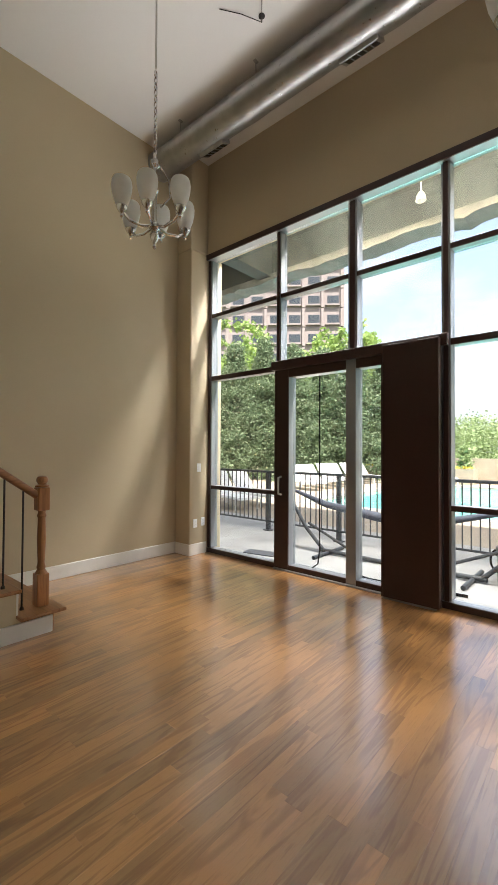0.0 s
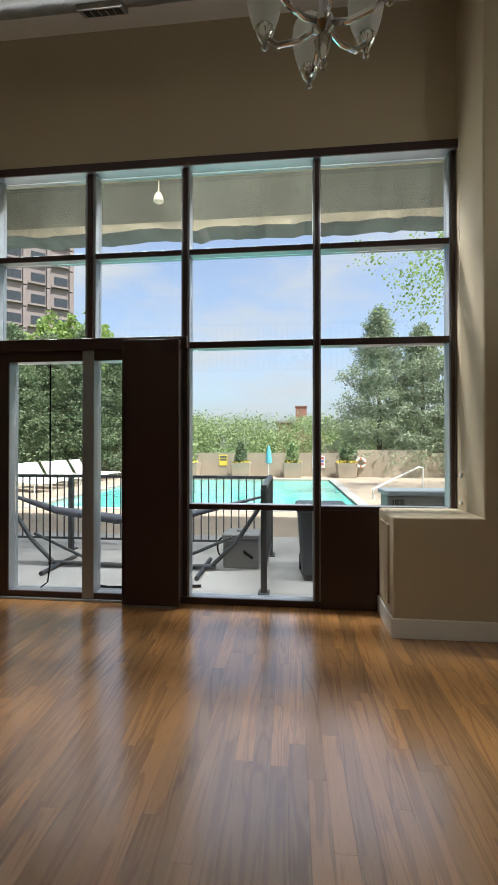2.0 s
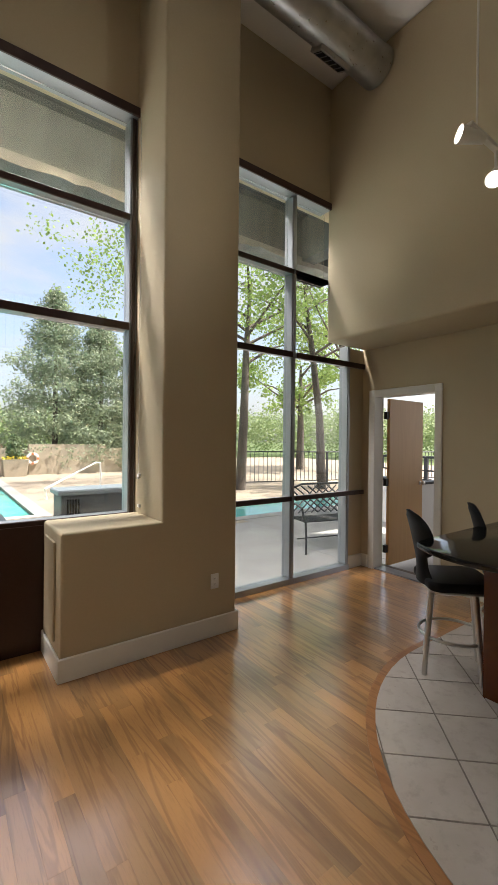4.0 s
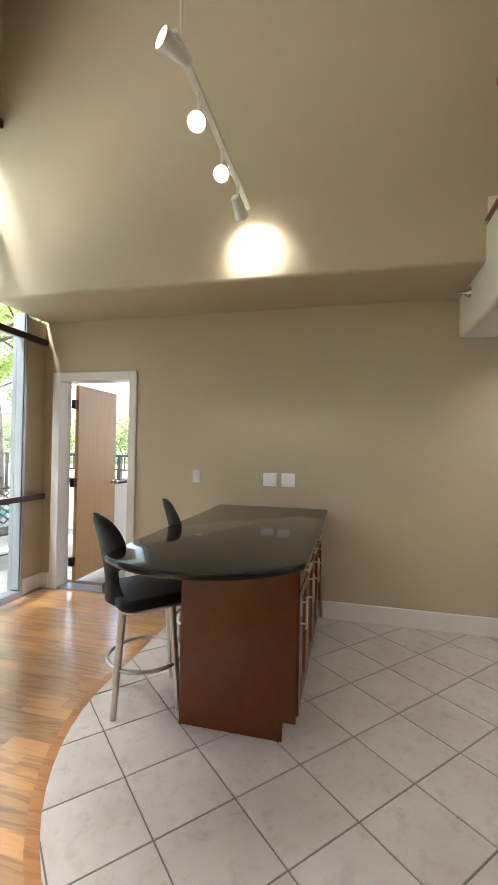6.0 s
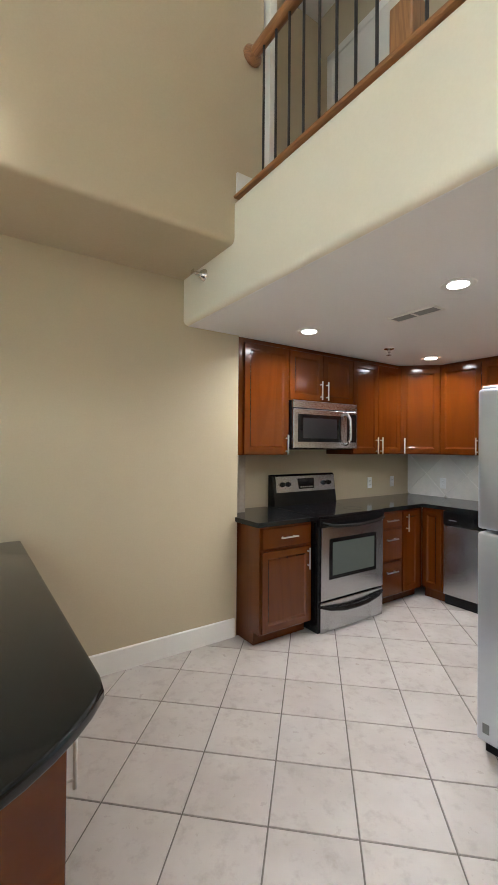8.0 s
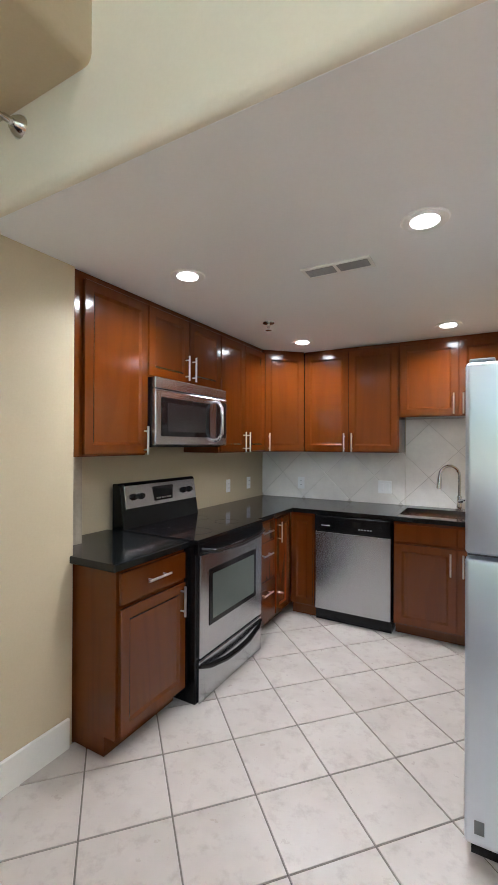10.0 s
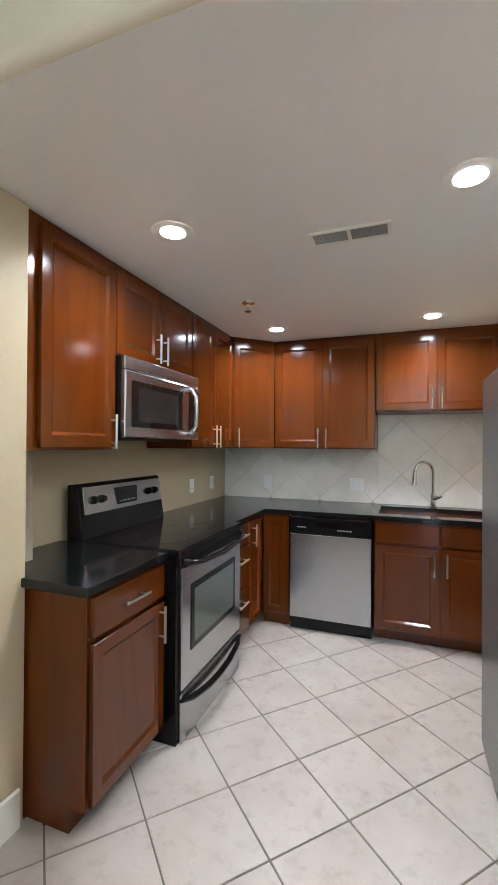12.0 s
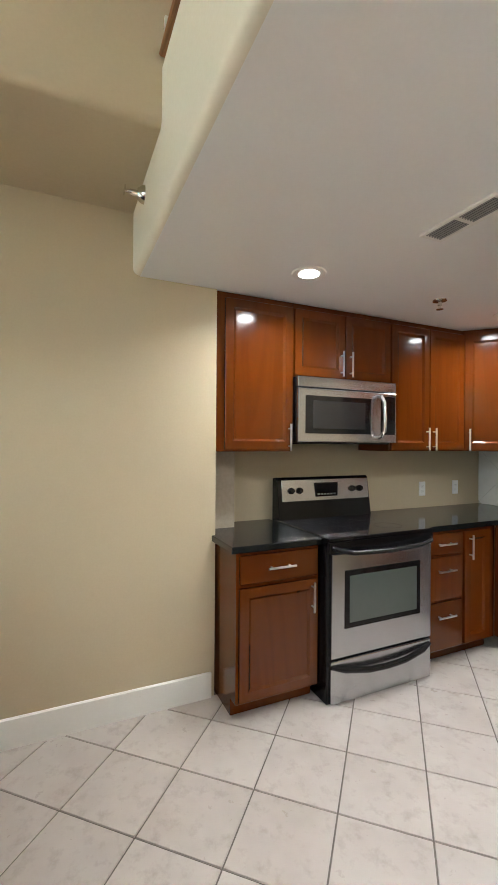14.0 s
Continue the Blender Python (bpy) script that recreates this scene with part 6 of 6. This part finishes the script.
# ---- splashback tiles ----
def splash_zone(name, label, origin, along, zone, nodes):
    """Square tiles set on their points, cut to a rectangle (s0, s1, z0, z1) of a wall."""
    root = thing(name, label, "splashback", kind="structure")
    side = 0.325
    g = 0.0022
    s0, s1, z0, z1 = zone
    edges = [((s0, z0), (s1, z0)), ((s1, z0), (s1, z1)), ((s1, z1), (s0, z1)), ((s0, z1), (s0, z0))]
    h = side * math.sqrt(0.5)
    ax, nrm = Vector(along), Vector((along[1], -along[0], 0))
    bm = bmesh.new()
    pts = [Vector(origin) + ax * s + Vector((0, 0, z)) for s, z in ((s0, z0), (s1, z0), (s1, z1), (s0, z1))]
    lo, hi = [bm.verts.new(p) for p in pts], [bm.verts.new(p + nrm * 0.004) for p in pts]
    for k in range(4):
        bm.faces.new((lo[k], lo[(k + 1) % 4], hi[(k + 1) % 4], hi[k]))
    bm.faces.new(hi)
    part("grout", bm, SPLASHG, root)
    for i in range(-16, 17):
        for j in range(-6, 7):
            cs, cz = nodes[0] + h * (i + j), nodes[1] + h * (i - j) + h
            q = h - g * 1.4
            poly = [(cs, cz - q), (cs + q, cz), (cs, cz + q), (cs - q, cz)]
            for e in edges:
                if poly:
                    poly = clip(poly, e)
            if not poly or area(poly) < 0.0004:
                continue
            bm = bmesh.new()
            ms, mz = sum(p[0] for p in poly) / len(poly), sum(p[1] for p in poly) / len(poly)
            c = Vector(origin) + ax * ms + Vector((0, 0, mz))
            w = [ax * (s - ms) + Vector((0, 0, z - mz)) for s, z in poly]
            a = [bm.verts.new(p + nrm * 0.003) for p in w]
            b = [bm.verts.new(p + nrm * 0.0085) for p in w]
            d = [bm.verts.new(p * 0.988 + nrm * 0.0098) for p in w]
            n = len(w)
            for u, v in ((a, b), (b, d)):
                for k in range(n):
                    bm.faces.new((u[k], u[(k + 1) % n], v[(k + 1) % n], v[k]))
            bm.faces.new(d)
            ob = part("tile", bm, SPLASH, root)
            ob.location = c
    return root


splash_zone("splashback_sink", "cream stone tiles set diagonally behind the sink", (0, YS, 0), (-1, 0, 0), (-XE + 0.012, 1.104, 0.909, 1.374), (1.295, 1.16))
splash_zone("splashback_sink_upper", "cream stone tiles set diagonally above the sink", (0, YS, 0), (-1, 0, 0), (1.106, 1.984, 0.909, 1.664), (1.295, 1.16))

# ---- floors ----
fl = part("floor", box(XW - 0.1, XE, YS, 0.70, -0.2, -0.02), GROUT)
tagged(fl, "strip oak floor in a warm honey stain", "floor", kind="structure")

# the tiled kitchen floor, with its round corner
AX, AY, AR = -1.337, -2.451, 1.478
zone = [(-0.001, AY + AR)] + [(AX + AR * math.cos(radians(a)), AY + AR * math.sin(radians(a))) for a in range(90, 181, 5)] + [(AX - AR, YS), (XE, YS), (XE, -3.62), (-0.001, -3.62)]
hull = [(-0.001, AY + AR)] + zone[1:-3] + [(XE, YS), (XE, AY + AR)]
ft = part("floor_tiled", prism(zone, -0.02, 0.004), GROUT)
tagged(ft, "cream ceramic tiles laid diagonally in grey grout", "floor", kind="structure")
band = [(AX + AR * math.cos(radians(a)), AY + AR * math.sin(radians(a)), 0.003) for a in range(90, 181, 5)]
bb = bmesh.new()
path_in = [(0.0, AY + AR)] + [(p[0], p[1]) for p in band] + [(AX - AR, YS)]
path_out = [(0.0, AY + AR + 0.05)] + [(AX + (AR + 0.05) * math.cos(radians(a)), AY + (AR + 0.05) * math.sin(radians(a))) for a in range(90, 181, 5)] + [(AX - AR - 0.05, YS)]
vi = [bb.verts.new((x, y, 0.006)) for x, y in path_in]
vo = [bb.verts.new((x, y, 0.004)) for x, y in path_out]
vb = [bb.verts.new((x, y, -0.01)) for x, y in path_out]
vc = [bb.verts.new((x, y, -0.01)) for x, y in path_in]
for k in range(len(vi) - 1):
    bb.faces.new((vi[k], vi[k + 1], vo[k + 1], vo[k]))
    bb.faces.new((vo[k], vo[k + 1], vb[k + 1], vb[k]))
    bb.faces.new((vc[k], vc[k + 1], vi[k + 1], vi[k]))
tr = part("floor_strip", bb, OAKY)
tagged(tr, "curved oak strip between boards and tiles", "trim", kind="structure")

S = 0.338
TA = radians(47.0)
G = 0.0035
HULL_EDGES = [(q, p) for p, q in zip(hull, hull[1:] + hull[:1])]
if area(hull) > 0:
    HULL_EDGES = list(zip(hull, hull[1:] + hull[:1]))


def tile_mesh(poly, name):
    bm = bmesh.new()
    n = len(poly)
    cx, cy = sum(p[0] for p in poly) / n, sum(p[1] for p in poly) / n
    lo = [bm.verts.new((x - cx, y - cy, 0)) for x, y in poly]
    mid = [bm.verts.new((x - cx, y - cy, 0.0045)) for x, y in poly]
    hi = []
    for x, y in poly:
        d = math.hypot(x - cx, y - cy) or 1
        k = (d - 0.002) / d
        hi.append(bm.verts.new(((x - cx) * k, (y - cy) * k, 0.006)))
    for a, b in ((lo, mid), (mid, hi)):
        for i in range(n):
            bm.faces.new((a[i], a[(i + 1) % n], b[(i + 1) % n], b[i]))
    bm.faces.new(hi)
    bmesh.ops.recalc_face_normals(bm, faces=bm.faces)
    me = bpy.data.meshes.new(name)
    bm.to_mesh(me)
    bm.free()
    me.materials.append(TILE)
    return me, cx, cy


whole = None
for i in range(-22, 4):
    for j in range(-16, 8):
        u0, v0 = (i + 0.96) * S, (j + 0.28) * S
        sq = [(u0 + a, v0 + b) for a, b in ((G, G), (S - G, G), (S - G, S - G), (G, S - G))]
        poly = [(u * math.cos(TA) - v * math.sin(TA), u * math.sin(TA) + v * math.cos(TA)) for u, v in sq]
        if area(poly) < 0:
            poly = poly[::-1]
        full = area(poly)
        for e in HULL_EDGES:
            if poly:
                poly = clip(poly, e)
        if poly and sum(p[1] for p in poly) / len(poly) > -3.62:
            poly = clip(poly, ((0, -9), (0, 9)))
        poly = [p for p, q in zip(poly, poly[1:] + poly[:1]) if math.hypot(p[0] - q[0], p[1] - q[1]) > 0.012] if poly else poly
        if len(poly) < 3 or area(poly) < 0.0006:
            continue
        if abs(area(poly) - full) < 1e-6:
            whole = whole or tile_mesh(poly, "tile")[0]
            me = whole
            cx, cy = sum(p[0] for p in poly) / 4, sum(p[1] for p in poly) / 4
        else:
            me, cx, cy = tile_mesh(poly, "tile")
        ob = new("tile", me)
        ob.parent = ft
        ob.location = (cx, cy, 0.0035)

# oak strips: those in the middle of the room are single pieces, the rest one joined piece
PW = 0.083
rng = random.Random(5)
LENGTHS = (0.45, 0.62, 0.8, 1.0, 1.25, 1.5)


def strip(bm, x0, x1, y0, y1):
    g = 0.00012
    e = 0.0003
    v = [bm.verts.new(p) for p in ((x0 + g, y0 + g, -0.02), (x1 - g, y0 + g, -0.02), (x1 - g, y1 - g, -0.02), (x0 + g, y1 - g, -0.02),
                                   (x0 + g, y0 + g, -e), (x1 - g, y0 + g, -e), (x1 - g, y1 - g, -e), (x0 + g, y1 - g, -e),
                                   (x0 + g + e, y0 + g + e, 0), (x1 - g - e, y0 + g + e, 0), (x1 - g - e, y1 - g - e, 0), (x0 + g + e, y1 - g - e, 0))]
    for a in (0, 4):
        for k in range(4):
            bm.faces.new((v[a + k], v[a + (k + 1) % 4], v[a + 4 + (k + 1) % 4], v[a + 4 + k]))
    bm.faces.new(v[8:12])


strip_mesh = {}
for q in LENGTHS:
    bm = bmesh.new()
    strip(bm, 0, PW, 0, q)
    me = bpy.data.meshes.new("plank")
    bm.to_mesh(me)
    bm.free()
    me.materials.append(PLANK)
    strip_mesh[q] = me
rest = bmesh.new()
count = 0
x = XW
while x < -0.01:
    y = YS if x < AX - AR - 0.02 else AY + math.sqrt(max(0.0, AR * AR - (min(x + PW, AX) - AX) ** 2)) - 0.12
    y -= rng.random() * 0.5
    while y < 0.66:
        q = rng.choice(LENGTHS)
        near = -5.9 < x < -0.2 and y > -2.4 and y + q < 0.62 and count < 298
        if near:
            ob = new("plank", strip_mesh[q])
            ob.parent = fl
            ob.location = (x, y, 0)
            count += 1
        else:
            strip(rest, x, x + PW, y, min(y + q, 0.69))
        y += q
    x += PW
me = bpy.data.meshes.new("planks")
rest.to_mesh(me)
rest.free()
me.materials.append(PLANKJ)
rs = new("planks", me)
rs.parent = fl
tagged(rs, kind="stuff")
